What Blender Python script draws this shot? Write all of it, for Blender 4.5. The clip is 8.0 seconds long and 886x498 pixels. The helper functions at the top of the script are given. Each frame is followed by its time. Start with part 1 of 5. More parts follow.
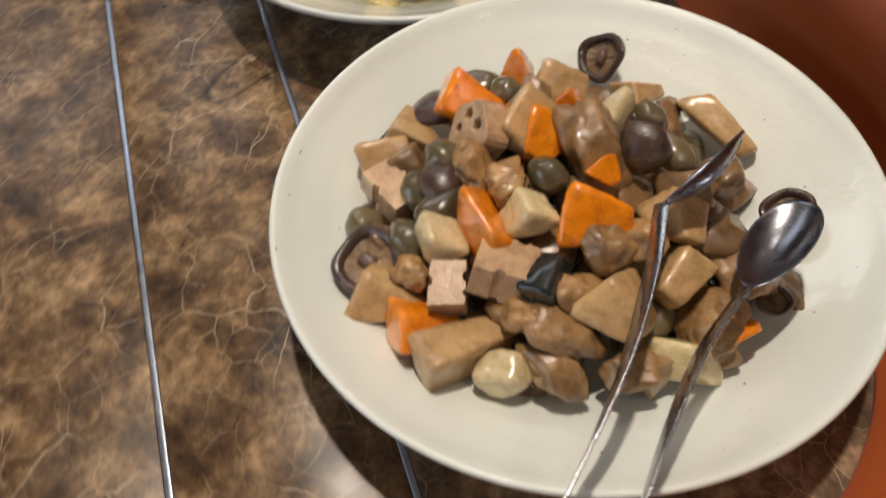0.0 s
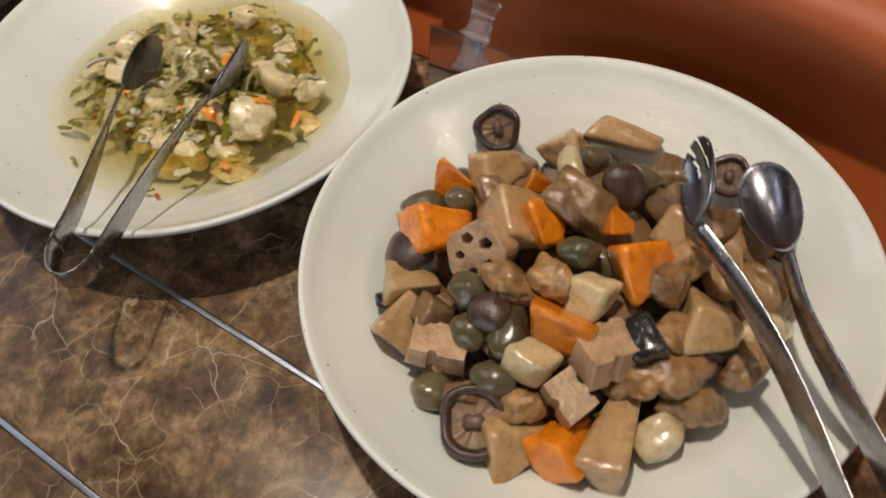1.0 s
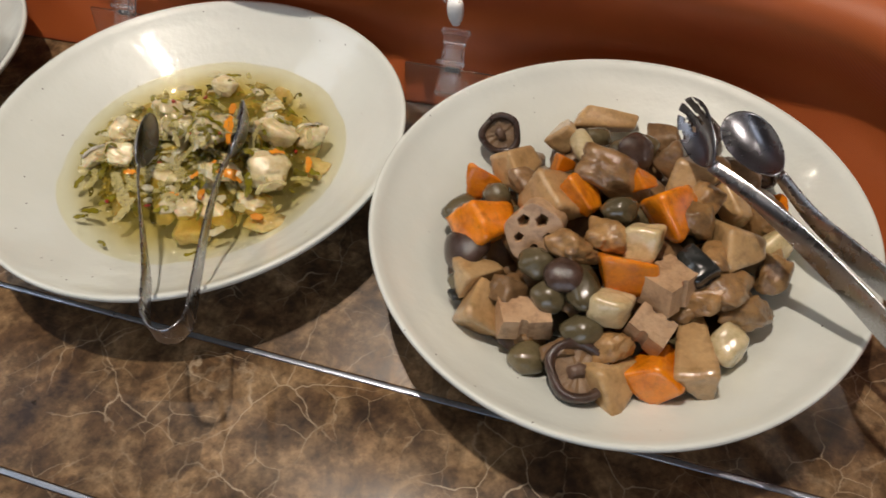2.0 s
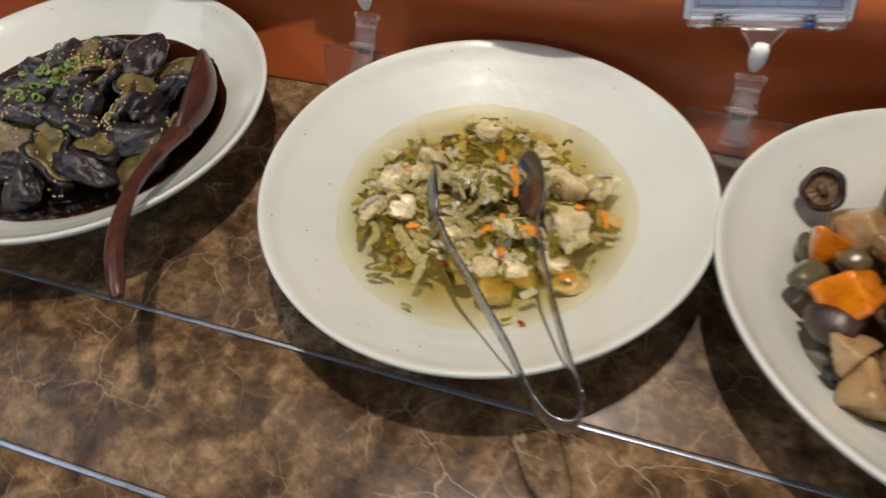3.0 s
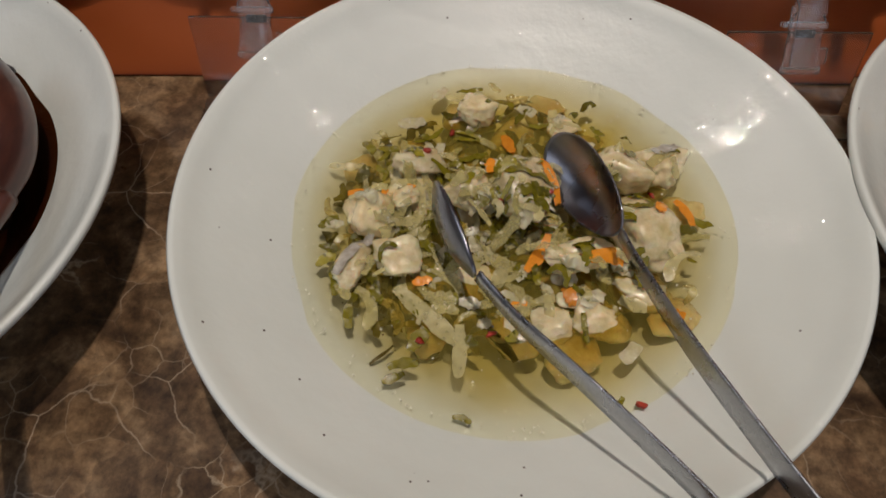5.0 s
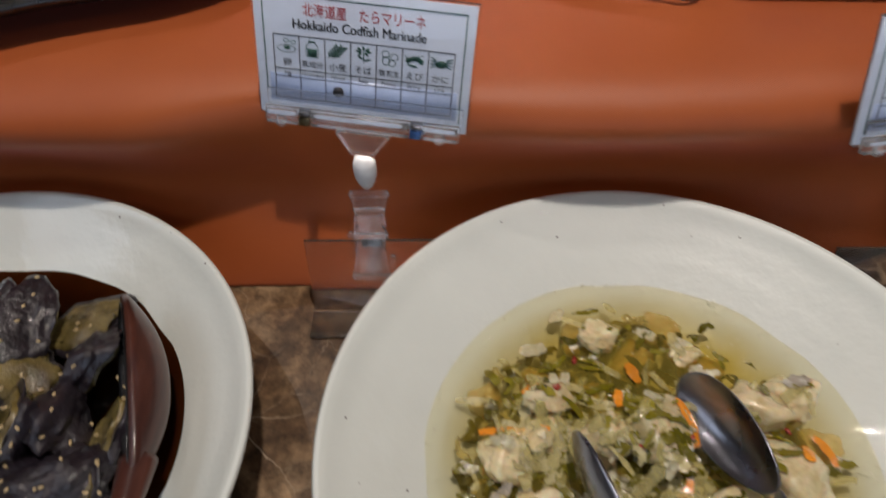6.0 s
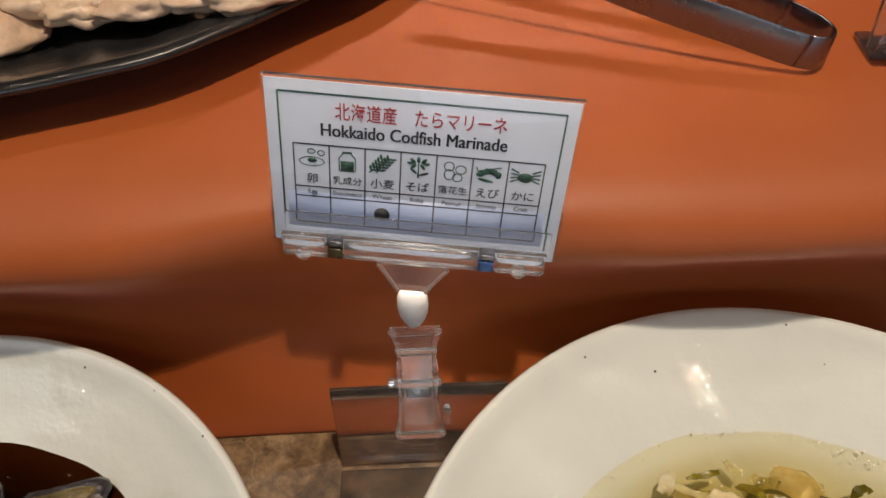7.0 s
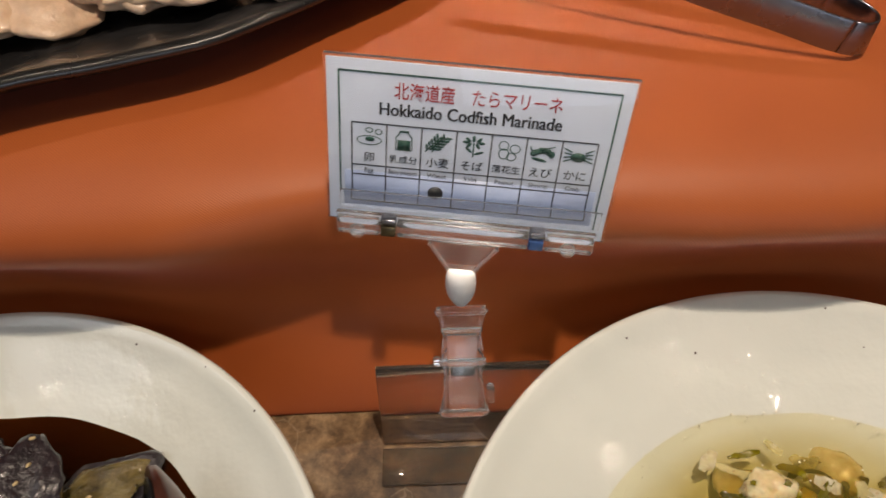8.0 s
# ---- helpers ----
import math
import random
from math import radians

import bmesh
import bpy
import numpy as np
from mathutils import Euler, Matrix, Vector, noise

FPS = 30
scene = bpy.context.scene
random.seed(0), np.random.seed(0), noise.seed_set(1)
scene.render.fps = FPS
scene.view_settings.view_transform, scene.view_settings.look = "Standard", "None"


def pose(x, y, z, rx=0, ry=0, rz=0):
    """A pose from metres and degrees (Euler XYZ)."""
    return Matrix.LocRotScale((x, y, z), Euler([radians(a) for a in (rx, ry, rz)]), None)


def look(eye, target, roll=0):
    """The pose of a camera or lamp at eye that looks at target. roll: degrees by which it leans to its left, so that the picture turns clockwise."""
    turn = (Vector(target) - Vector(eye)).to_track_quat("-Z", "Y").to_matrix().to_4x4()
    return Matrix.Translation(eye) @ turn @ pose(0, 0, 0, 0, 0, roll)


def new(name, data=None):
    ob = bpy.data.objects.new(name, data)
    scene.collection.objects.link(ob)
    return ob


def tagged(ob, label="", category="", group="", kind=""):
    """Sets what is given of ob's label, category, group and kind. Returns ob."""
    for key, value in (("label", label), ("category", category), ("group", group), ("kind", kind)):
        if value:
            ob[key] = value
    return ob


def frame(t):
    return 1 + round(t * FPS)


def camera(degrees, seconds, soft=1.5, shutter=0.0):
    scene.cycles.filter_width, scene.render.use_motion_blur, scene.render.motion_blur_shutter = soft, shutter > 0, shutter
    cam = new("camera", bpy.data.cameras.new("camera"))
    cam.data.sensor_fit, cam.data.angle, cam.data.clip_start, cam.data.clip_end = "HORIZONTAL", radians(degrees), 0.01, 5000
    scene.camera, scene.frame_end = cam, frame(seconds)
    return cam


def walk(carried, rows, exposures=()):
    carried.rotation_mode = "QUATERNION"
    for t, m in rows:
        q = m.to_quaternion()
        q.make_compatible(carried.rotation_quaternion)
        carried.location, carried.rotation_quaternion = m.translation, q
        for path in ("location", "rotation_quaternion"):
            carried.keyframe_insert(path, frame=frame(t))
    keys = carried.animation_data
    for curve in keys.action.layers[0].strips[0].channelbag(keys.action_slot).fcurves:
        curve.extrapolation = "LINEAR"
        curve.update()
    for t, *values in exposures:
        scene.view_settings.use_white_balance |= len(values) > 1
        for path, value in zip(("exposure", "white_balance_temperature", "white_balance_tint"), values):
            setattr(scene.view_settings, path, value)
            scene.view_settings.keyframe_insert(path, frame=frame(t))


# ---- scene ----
cam = camera(63.8, 8.0, soft=1.6, shutter=0.3)
ROWS = [
    (0.0, 0.4845, 0.0017, 0.3406, 75.91, -56.61, -6.03),
    (0.5, 0.4077, -0.0193, 0.3544, 59.09, -56.52, -7.60),
    (1.0, 0.3589, -0.0861, 0.3727, 37.19, -56.02, -5.18),
    (1.2, 0.3415, -0.1216, 0.3760, 28.86, -54.72, -3.78),
    (2.3, 0.2650, -0.1971, 0.4016, 20.17, -51.07, -4.06),
    (2.5, 0.2330, -0.2113, 0.4094, 22.40, -50.34, -4.09),
    (2.9, 0.1246, -0.2018, 0.4023, 22.72, -50.63, -4.63),
    (3.0, 0.0959, -0.1927, 0.3956, 22.07, -50.91, -4.95),
    (3.1, 0.0710, -0.1822, 0.3861, 20.88, -51.49, -4.86),
    (3.5, 0.0077, -0.1300, 0.3296, 12.13, -55.78, -1.62),
    (4.0, -0.0074, -0.0859, 0.2960, 7.11, -57.63, -1.76),
    (4.2, -0.0236, -0.0825, 0.2975, 3.58, -57.30, 0.39),
    (5.3, -0.0280, -0.0604, 0.3178, 1.62, -56.89, -0.62),
    (5.5, -0.0348, -0.0554, 0.3358, 2.53, -55.51, -1.09),
    (5.9, -0.0744, -0.0188, 0.3497, 2.68, -50.98, -1.88),
    (6.0, -0.0833, -0.0111, 0.3484, 2.75, -49.70, -2.39),
    (6.2, -0.0978, 0.0112, 0.3429, 2.99, -48.94, -3.48),
    (6.5, -0.1132, 0.0526, 0.3323, 2.97, -49.27, -4.39),
    (6.8, -0.1239, 0.0809, 0.3229, 1.00, -48.51, -3.26),
    (7.0, -0.1247, 0.0893, 0.3181, -0.71, -48.50, -1.90),
    (7.5, -0.1257, 0.0873, 0.3170, -0.76, -48.50, -1.62),
    (8.0, -0.1408, 0.0811, 0.3180, 0.31, -48.70, -2.29),
]


def eye_pose(x, y, z, yaw, pitch, roll):
    return pose(x, y, z, 0, 0, yaw) @ pose(0, 0, 0, 90 + pitch) @ pose(0, 0, 0, 0, 0, roll)


walk(cam, [(t, eye_pose(*row)) for t, *row in ROWS], [(0.0, 0.41, 6600, 9), (0.5, 0.31, 6600, 9), (1.0, 0.17, 6600, 10), (2.5, 0.15, 6510, 10), (3.0, 0.16, 6460, 10), (3.5, 0.06, 6435, 10), (4.0, -0.08, 6450, 10), (5.5, -0.35, 6180, 13), (6.1, -0.17, 6210, 12), (6.6, -0.10, 6760, 12), (7.0, 0.03, 7150, 12), (8.0, 0.12, 7150, 12)])

# ---- world and lights ----
world = bpy.data.worlds.new("world")
world.use_nodes = True
world.node_tree.nodes["Background"].inputs[0].default_value = (0.55, 0.65, 0.8, 1)
world.node_tree.nodes["Background"].inputs[1].default_value = 0.3
scene.world = world


def lamp(name, kind, m, energy, colour, **settings):
    data = bpy.data.lights.new(name, kind)
    data.energy, data.color = energy, colour
    if "size" in settings:
        data.shape, data.size = "DISK", settings["size"]
    if "sizes" in settings:
        data.shape, (data.size, data.size_y) = "RECTANGLE", settings["sizes"]
    if "spread" in settings:
        data.spread = radians(settings["spread"])
    ob = new(name, data)
    ob.matrix_world = m
    return ob


WARM, COOL = (1.0, 0.87, 0.745), (0.70, 0.82, 1.0)
CEIL = 1.55          # ceiling above the counter top
# the one at (-0.70, -1.05) is an added front fill for the cloth
DOWNLIGHTS = [(0.03, 0.14, 9.2, 150), (1.10, 0.55, 1.4, 150), (-0.72, 0.63, 1.6, 150), (-0.82, 1.40, 0.5, 150), (1.0, 1.20, 0.5, 150), (0.83, -0.66, 0.6, 150), (1.20, -0.48, 0.7, 150),
              (-1.46, -0.54, 0.6, 150), (-2.05, -0.45, 0.6, 150), (2.0, -0.42, 0.6, 150), (-0.70, -1.05, 0.6, 150), (-0.10, 1.25, 0.22, 17)]
for lx, ly, watts, cone in DOWNLIGHTS:
    # each fitting holds a ring of three small LED chips; the far, weak ones read as one
    chips = [(0.020 * math.cos(a), 0.020 * math.sin(a)) for a in (0.5, 2.6, 4.7)] if watts > 5 else [(0, 0)]
    for dx, dy in chips:
        lamp("downlight_glow", "AREA", look((lx + dx, ly + dy, CEIL - 0.012), (lx + dx, ly + dy if cone > 90 else ly - 0.78, 0)), watts / len(chips), WARM, size=0.024 if len(chips) == 1 else 0.013, spread=cone)
PANEL = (-1.70, -0.15)      # unseen panel, added in place of the cool source that the marble reflects
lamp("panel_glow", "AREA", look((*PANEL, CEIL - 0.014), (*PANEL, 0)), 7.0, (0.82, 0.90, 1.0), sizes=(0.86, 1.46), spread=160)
lamp("window_daylight", "AREA", look((0.4, -2.45, 0.75), (0, 0, 0.35)), 11.0, COOL, sizes=(2.0, 1.2))


# ---- materials ----
def nodes_of(name):
    m = bpy.data.materials.new(name)
    m.use_nodes = True
    nt = m.node_tree
    return m, nt, nt.nodes["Principled BSDF"]


def add(nt, kind, **values):
    n = nt.nodes.new(kind)
    for key, v in values.items():
        n.inputs[key.replace("_", " ")].default_value = v
    return n


def coords(nt, shift=True):
    """Object coordinates in metres, shifted for each object."""
    tc = nt.nodes.new("ShaderNodeTexCoord")
    if not shift:
        return tc.outputs["Object"]
    info = nt.nodes.new("ShaderNodeObjectInfo")
    mul = nt.nodes.new("ShaderNodeMath")
    mul.operation = "MULTIPLY"
    mul.inputs[1].default_value = 9.0
    va = nt.nodes.new("ShaderNodeVectorMath")
    va.operation = "ADD"
    nt.links.new(info.outputs["Random"], mul.inputs[0])
    nt.links.new(tc.outputs["Object"], va.inputs[0])
    nt.links.new(mul.outputs[0], va.inputs[1])
    return va.outputs[0]


def ramp(nt, source, stops):
    r = nt.nodes.new("ShaderNodeValToRGB")
    while len(r.color_ramp.elements) < len(stops):
        r.color_ramp.elements.new(0.5)
    for e, (p, c) in zip(r.color_ramp.elements, stops):
        e.position, e.color = p, (*c, 1)
    nt.links.new(source, r.inputs[0])
    return r.outputs[0]


def blend(nt, fac, a, b, mode="MIX"):
    n = nt.nodes.new("ShaderNodeMix")
    n.data_type, n.blend_type = "RGBA", mode
    for sock, v in ((n.inputs[0], fac), (n.inputs[6], a), (n.inputs[7], b)):
        if isinstance(v, bpy.types.NodeSocket):
            nt.links.new(v, sock)
        else:
            sock.default_value = v if isinstance(v, float) else (*v, 1)
    return n.outputs[2]


def noise_tex(nt, co, scale, detail=4.0, rough=0.55, distort=0.0):
    n = add(nt, "ShaderNodeTexNoise", Scale=scale, Detail=detail, Roughness=rough, Distortion=distort)
    nt.links.new(co, n.inputs["Vector"])
    return n.outputs["Fac"]


def bump(nt, bsdf, height, strength, distance=0.001):
    b = add(nt, "ShaderNodeBump", Strength=strength, Distance=distance)
    nt.links.new(height, b.inputs["Height"])
    nt.links.new(b.outputs[0], bsdf.inputs["Normal"])
    nt.links.new(b.outputs[0], bsdf.inputs["Coat Normal"])


def food(name, dark, light, coarse=60, fine=500, rough=0.28, relief=0.5, coat=0.8, sss=0.0, spots=None, vary=0.75):
    """A wet food surface: colour between two tones at two scales, fine relief, a film of sauce."""
    m, nt, p = nodes_of(name)
    co = coords(nt)
    big, small = noise_tex(nt, co, coarse), noise_tex(nt, co, fine, 3)
    col = ramp(nt, big, [(0.3, dark), (0.7, light)])
    col = blend(nt, 0.18, col, ramp(nt, small, [(0.3, tuple(c * 0.7 for c in dark)), (0.75, tuple(min(1, c * 1.2) for c in light))]))
    info = nt.nodes.new("ShaderNodeObjectInfo")
    col = blend(nt, vary, col, ramp(nt, info.outputs["Random"], [(0.0, (0.60, 0.54, 0.46)), (0.35, (0.92, 0.88, 0.80)), (0.7, (1.06, 0.97, 0.87)), (1.0, (1.22, 1.14, 0.96))]), "MULTIPLY")
    if spots:
        col = blend(nt, ramp(nt, noise_tex(nt, co, 130, 5, 0.65), [(0.48, (0, 0, 0)), (0.72, (0.75, 0.75, 0.75))]), col, spots)
    nt.links.new(col, p.inputs["Base Color"])
    p.inputs["Roughness"].default_value = rough
    p.inputs["Coat Weight"].default_value, p.inputs["Coat Roughness"].default_value = coat, 0.10
    if sss:
        p.inputs["Subsurface Weight"].default_value = sss
        p.inputs["Subsurface Radius"].default_value = (0.004, 0.0025, 0.0015)
        p.inputs["Subsurface Scale"].default_value = 1.0
    bump(nt, p, noise_tex(nt, co, fine * 1.3, 4), relief * 0.7, 0.0008)
    return m


def plain(name, colour, rough=0.5, metal=0.0, grain=300, amount=0.15, relief=0.1, coat=0.0):
    m, nt, p = nodes_of(name)
    co = coords(nt)
    lo, hi = tuple(c * (1 - amount) for c in colour), tuple(min(1, c * (1 + amount)) for c in colour)
    nt.links.new(ramp(nt, noise_tex(nt, co, grain), [(0.3, lo), (0.7, hi)]), p.inputs["Base Color"])
    r = ramp(nt, noise_tex(nt, co, grain * 0.15), [(0.3, (rough * 0.8,) * 3), (0.7, (min(1, rough * 1.25),) * 3)])
    nt.links.new(r, p.inputs["Roughness"])
    p.inputs["Metallic"].default_value, p.inputs["Coat Weight"].default_value = metal, coat
    if relief:
        bump(nt, p, noise_tex(nt, co, grain * 2), relief, 0.0003)
    return m


def clear(name, tint, rough=0.02, ior=1.49, through_light=1.0):
    m, nt, p = nodes_of(name)
    p.inputs["Base Color"].default_value = (*tint, 1)
    p.inputs["Transmission Weight"].default_value, p.inputs["IOR"].default_value = through_light, ior
    r = ramp(nt, noise_tex(nt, coords(nt), 90), [(0.35, (rough,) * 3), (0.8, (rough * 4,) * 3)])
    nt.links.new(r, p.inputs["Roughness"])
    return m


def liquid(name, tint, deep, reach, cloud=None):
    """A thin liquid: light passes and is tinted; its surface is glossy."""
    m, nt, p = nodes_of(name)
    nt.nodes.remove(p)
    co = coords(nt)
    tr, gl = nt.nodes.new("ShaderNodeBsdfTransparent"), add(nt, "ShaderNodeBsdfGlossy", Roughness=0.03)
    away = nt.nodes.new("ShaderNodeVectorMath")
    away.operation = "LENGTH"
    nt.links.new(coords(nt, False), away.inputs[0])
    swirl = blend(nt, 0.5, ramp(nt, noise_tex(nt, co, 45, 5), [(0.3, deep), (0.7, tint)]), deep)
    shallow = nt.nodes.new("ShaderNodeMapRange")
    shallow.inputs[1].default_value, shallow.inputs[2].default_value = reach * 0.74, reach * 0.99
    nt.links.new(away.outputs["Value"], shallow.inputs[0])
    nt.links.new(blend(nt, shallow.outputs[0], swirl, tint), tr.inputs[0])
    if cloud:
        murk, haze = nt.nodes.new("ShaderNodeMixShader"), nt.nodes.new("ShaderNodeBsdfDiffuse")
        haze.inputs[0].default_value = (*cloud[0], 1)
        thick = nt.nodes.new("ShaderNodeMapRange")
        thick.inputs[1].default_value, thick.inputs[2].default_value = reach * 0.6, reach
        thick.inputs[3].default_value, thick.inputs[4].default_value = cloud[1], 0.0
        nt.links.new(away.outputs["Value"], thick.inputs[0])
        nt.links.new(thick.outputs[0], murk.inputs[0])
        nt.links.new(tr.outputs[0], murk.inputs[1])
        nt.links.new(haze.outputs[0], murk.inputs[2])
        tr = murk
    fr, mx = add(nt, "ShaderNodeFresnel", IOR=1.38), nt.nodes.new("ShaderNodeMixShader")
    b = add(nt, "ShaderNodeBump", Strength=0.6, Distance=0.002)
    nt.links.new(noise_tex(nt, co, 120, 3), b.inputs["Height"])
    nt.links.new(b.outputs[0], gl.inputs["Normal"])
    nt.links.new(fr.outputs[0], mx.inputs[0])
    nt.links.new(tr.outputs[0], mx.inputs[1])
    nt.links.new(gl.outputs[0], mx.inputs[2])
    nt.links.new(mx.outputs[0], nt.nodes["Material Output"].inputs[0])
    return m


def marble():
    m, nt, p = nodes_of("brown_marble")
    co = coords(nt, False)
    warp = add(nt, "ShaderNodeTexNoise", Scale=22.0, Detail=6.0)
    nt.links.new(co, warp.inputs["Vector"])
    mixv = nt.nodes.new("ShaderNodeMix")
    mixv.data_type = "VECTOR"
    mixv.inputs[0].default_value = 0.026
    nt.links.new(co, mixv.inputs[4])
    nt.links.new(warp.outputs["Color"], mixv.inputs[5])
    wco = mixv.outputs[1]
    base = ramp(nt, noise_tex(nt, co, 26, 9, 0.66, 0.25), [(0.34, (0.040, 0.022, 0.012)), (0.46, (0.110, 0.066, 0.033)), (0.56, (0.215, 0.142, 0.076)), (0.70, (0.38, 0.275, 0.165))])
    fine = ramp(nt, noise_tex(nt, co, 120, 7, 0.68), [(0.34, (0.36, 0.32, 0.29)), (0.66, (1.55, 1.48, 1.40))])
    col = blend(nt, 0.85, base, fine, "MULTIPLY")
    shard = nt.nodes.new("ShaderNodeTexVoronoi")
    shard.inputs["Scale"].default_value = 46.0
    nt.links.new(wco, shard.inputs["Vector"])
    col = blend(nt, 0.55, col, ramp(nt, shard.outputs["Color"], [(0.15, (0.55, 0.52, 0.50)), (0.5, (0.95, 0.93, 0.90)), (0.85, (1.35, 1.30, 1.24))]), "MULTIPLY")
    for scale, width, tone, weight, most in ((23, 0.012, (0.62, 0.50, 0.35), 11, 0.72), (46, 0.020, (0.54, 0.43, 0.29), 19, 0.62), (34, 0.07, (0.03, 0.017, 0.009), 17, 0.45)):
        v = nt.nodes.new("ShaderNodeTexVoronoi")
        v.feature = "DISTANCE_TO_EDGE"
        v.inputs["Scale"].default_value = scale
        nt.links.new(wco, v.inputs["Vector"])
        line = ramp(nt, v.outputs["Distance"], [(0.0, (1, 1, 1)), (width, (0, 0, 0))])
        mask = ramp(nt, noise_tex(nt, co, weight, 4), [(0.47, (0, 0, 0)), (0.64, (most, most, most))])
        col = blend(nt, blend(nt, 1.0, line, mask, "MULTIPLY"), col, tone)
    nt.links.new(col, p.inputs["Base Color"])
    nt.links.new(ramp(nt, noise_tex(nt, co, 30), [(0.3, (0.27,) * 3), (0.7, (0.42,) * 3)]), p.inputs["Roughness"])
    p.inputs["Specular IOR Level"].default_value = 0.36
    bump(nt, p, noise_tex(nt, co, 400), 0.05, 0.0003)
    return m


def satin():
    """Rust-orange twill with a soft sheen."""
    m, nt, p = nodes_of("orange_satin")
    co = coords(nt, False)
    wave = add(nt, "ShaderNodeTexWave", Scale=420.0, Distortion=0.6, Detail=1.0)
    wave.bands_direction = "DIAGONAL"
    nt.links.new(co, wave.inputs["Vector"])
    col = ramp(nt, noise_tex(nt, co, 9, 5), [(0.3, (0.365, 0.077, 0.013)), (0.7, (0.445, 0.104, 0.018))])
    col = blend(nt, 0.10, col, ramp(nt, wave.outputs["Fac"], [(0.2, (0.22, 0.04, 0.004)), (0.8, (0.66, 0.18, 0.02))]))
    nt.links.new(col, p.inputs["Base Color"])
    p.inputs["Roughness"].default_value = 0.5
    p.inputs["Sheen Weight"].default_value, p.inputs["Sheen Roughness"].default_value = 0.15, 0.5
    p.inputs["Sheen Tint"].default_value = (0.9, 0.32, 0.7, 1)
    bump(nt, p, wave.outputs["Fac"], 0.16, 0.0003)
    return m


def glaze():
    """White stoneware glaze with throwing rings and scattered iron specks."""
    m, nt, p = nodes_of("white_glaze")
    co = coords(nt, False)
    flat = add(nt, "ShaderNodeVectorMath")
    flat.operation = "MULTIPLY"
    flat.inputs[1].default_value = (1, 1, 0)
    nt.links.new(co, flat.inputs[0])
    length = nt.nodes.new("ShaderNodeVectorMath")
    length.operation = "LENGTH"
    nt.links.new(flat.outputs[0], length.inputs[0])
    rings = add(nt, "ShaderNodeTexNoise", Scale=75.0, Detail=0.0)
    rings.noise_dimensions = "1D"
    nt.links.new(length.outputs["Value"], rings.inputs["W"])
    tone = ramp(nt, noise_tex(nt, co, 14, 3), [(0.3, (0.715, 0.755, 0.705)), (0.7, (0.775, 0.815, 0.765))])
    v = nt.nodes.new("ShaderNodeTexVoronoi")
    v.inputs["Scale"].default_value = 85.0
    nt.links.new(coords(nt), v.inputs["Vector"])
    speck = ramp(nt, v.outputs["Distance"], [(0.035, (1, 1, 1)), (0.060, (0, 0, 0))])
    some = ramp(nt, noise_tex(nt, coords(nt), 60, 1), [(0.48, (0, 0, 0)), (0.52, (1, 1, 1))])
    col = blend(nt, blend(nt, 1.0, speck, some, "MULTIPLY"), tone, (0.07, 0.05, 0.04))
    nt.links.new(col, p.inputs["Base Color"])
    p.inputs["Roughness"].default_value = 0.4
    p.inputs["Coat Weight"].default_value, p.inputs["Coat Roughness"].default_value = 1.0, 0.02
    ripple = nt.nodes.new("ShaderNodeMath")
    ripple.operation = "MULTIPLY_ADD"
    ripple.inputs[1].default_value = 1.1
    nt.links.new(noise_tex(nt, co, 85, 3), ripple.inputs[0])
    nt.links.new(rings.outputs["Fac"], ripple.inputs[2])
    bump(nt, p, ripple.outputs[0], 0.24, 0.0016)
    return m


def wood_lacquer():
    m, nt, p = nodes_of("red_brown_lacquer")
    co = coords(nt, False)
    mp = nt.nodes.new("ShaderNodeMapping")
    mp.inputs["Scale"].default_value = (1, 0.12, 1)
    nt.links.new(co, mp.inputs["Vector"])
    col = ramp(nt, noise_tex(nt, mp.outputs[0], 160, 5), [(0.3, (0.04, 0.012, 0.009)), (0.55, (0.08, 0.026, 0.017)), (0.75, (0.13, 0.05, 0.032))])
    nt.links.new(col, p.inputs["Base Color"])
    p.inputs["Roughness"].default_value = 0.35
    p.inputs["Coat Weight"].default_value, p.inputs["Coat Roughness"].default_value = 0.5, 0.15
    return m


MARBLE, SATIN, GLAZE, LACQUER = marble(), satin(), glaze(), wood_lacquer()
STEEL = plain("brushed_steel", (0.42, 0.425, 0.45), 0.27, 1.0, 700, 0.08, 0.06)
# smoother than STEEL; dark reflections in the spoon bowls are put into its colour
BOWL_STEEL = plain("darkened_steel", (0.25, 0.255, 0.29), 0.27, 1.0, 300, 0.04, 0)
# the strips' bluish reflection is painted into this metal colour
STRIP = plain("blue_tinted_trim", (0.36, 0.40, 0.47), 0.33, 1.0, 500, 0.1, 0.05)
ACRYLIC = clear("clear_acrylic", (0.98, 0.98, 0.99), through_light=0.97)
SMOKE = clear("smoky_acrylic", (0.80, 0.76, 0.70), through_light=0.97)
SLEEVE = clear("clear_sleeve", (0.97, 0.98, 1.0), 0.0)
PAINT = plain("tan_plaster", (0.30, 0.24, 0.19), 0.8, 0, 6, 0.06, 0.1)
FLOORING = plain("brown_carpet", (0.16, 0.11, 0.08), 0.95, 0, 40, 0.3, 0.4)
PAPER = plain("white_card", (0.53, 0.58, 0.66), 0.5, 0, 200, 0.02, 0)
INK = plain("black_ink", (0.012, 0.012, 0.014), 0.5, 0, 200, 0.1, 0)
RED_INK = plain("red_ink", (0.38, 0.022, 0.020), 0.5, 0, 200, 0.1, 0)
GREEN_INK = plain("green_ink", (0.012, 0.065, 0.044), 0.5, 0, 200, 0.1, 0)
LIP_TINT = plain("blue_band", (0.32, 0.39, 0.55), 0.4, 0, 200, 0.05, 0)
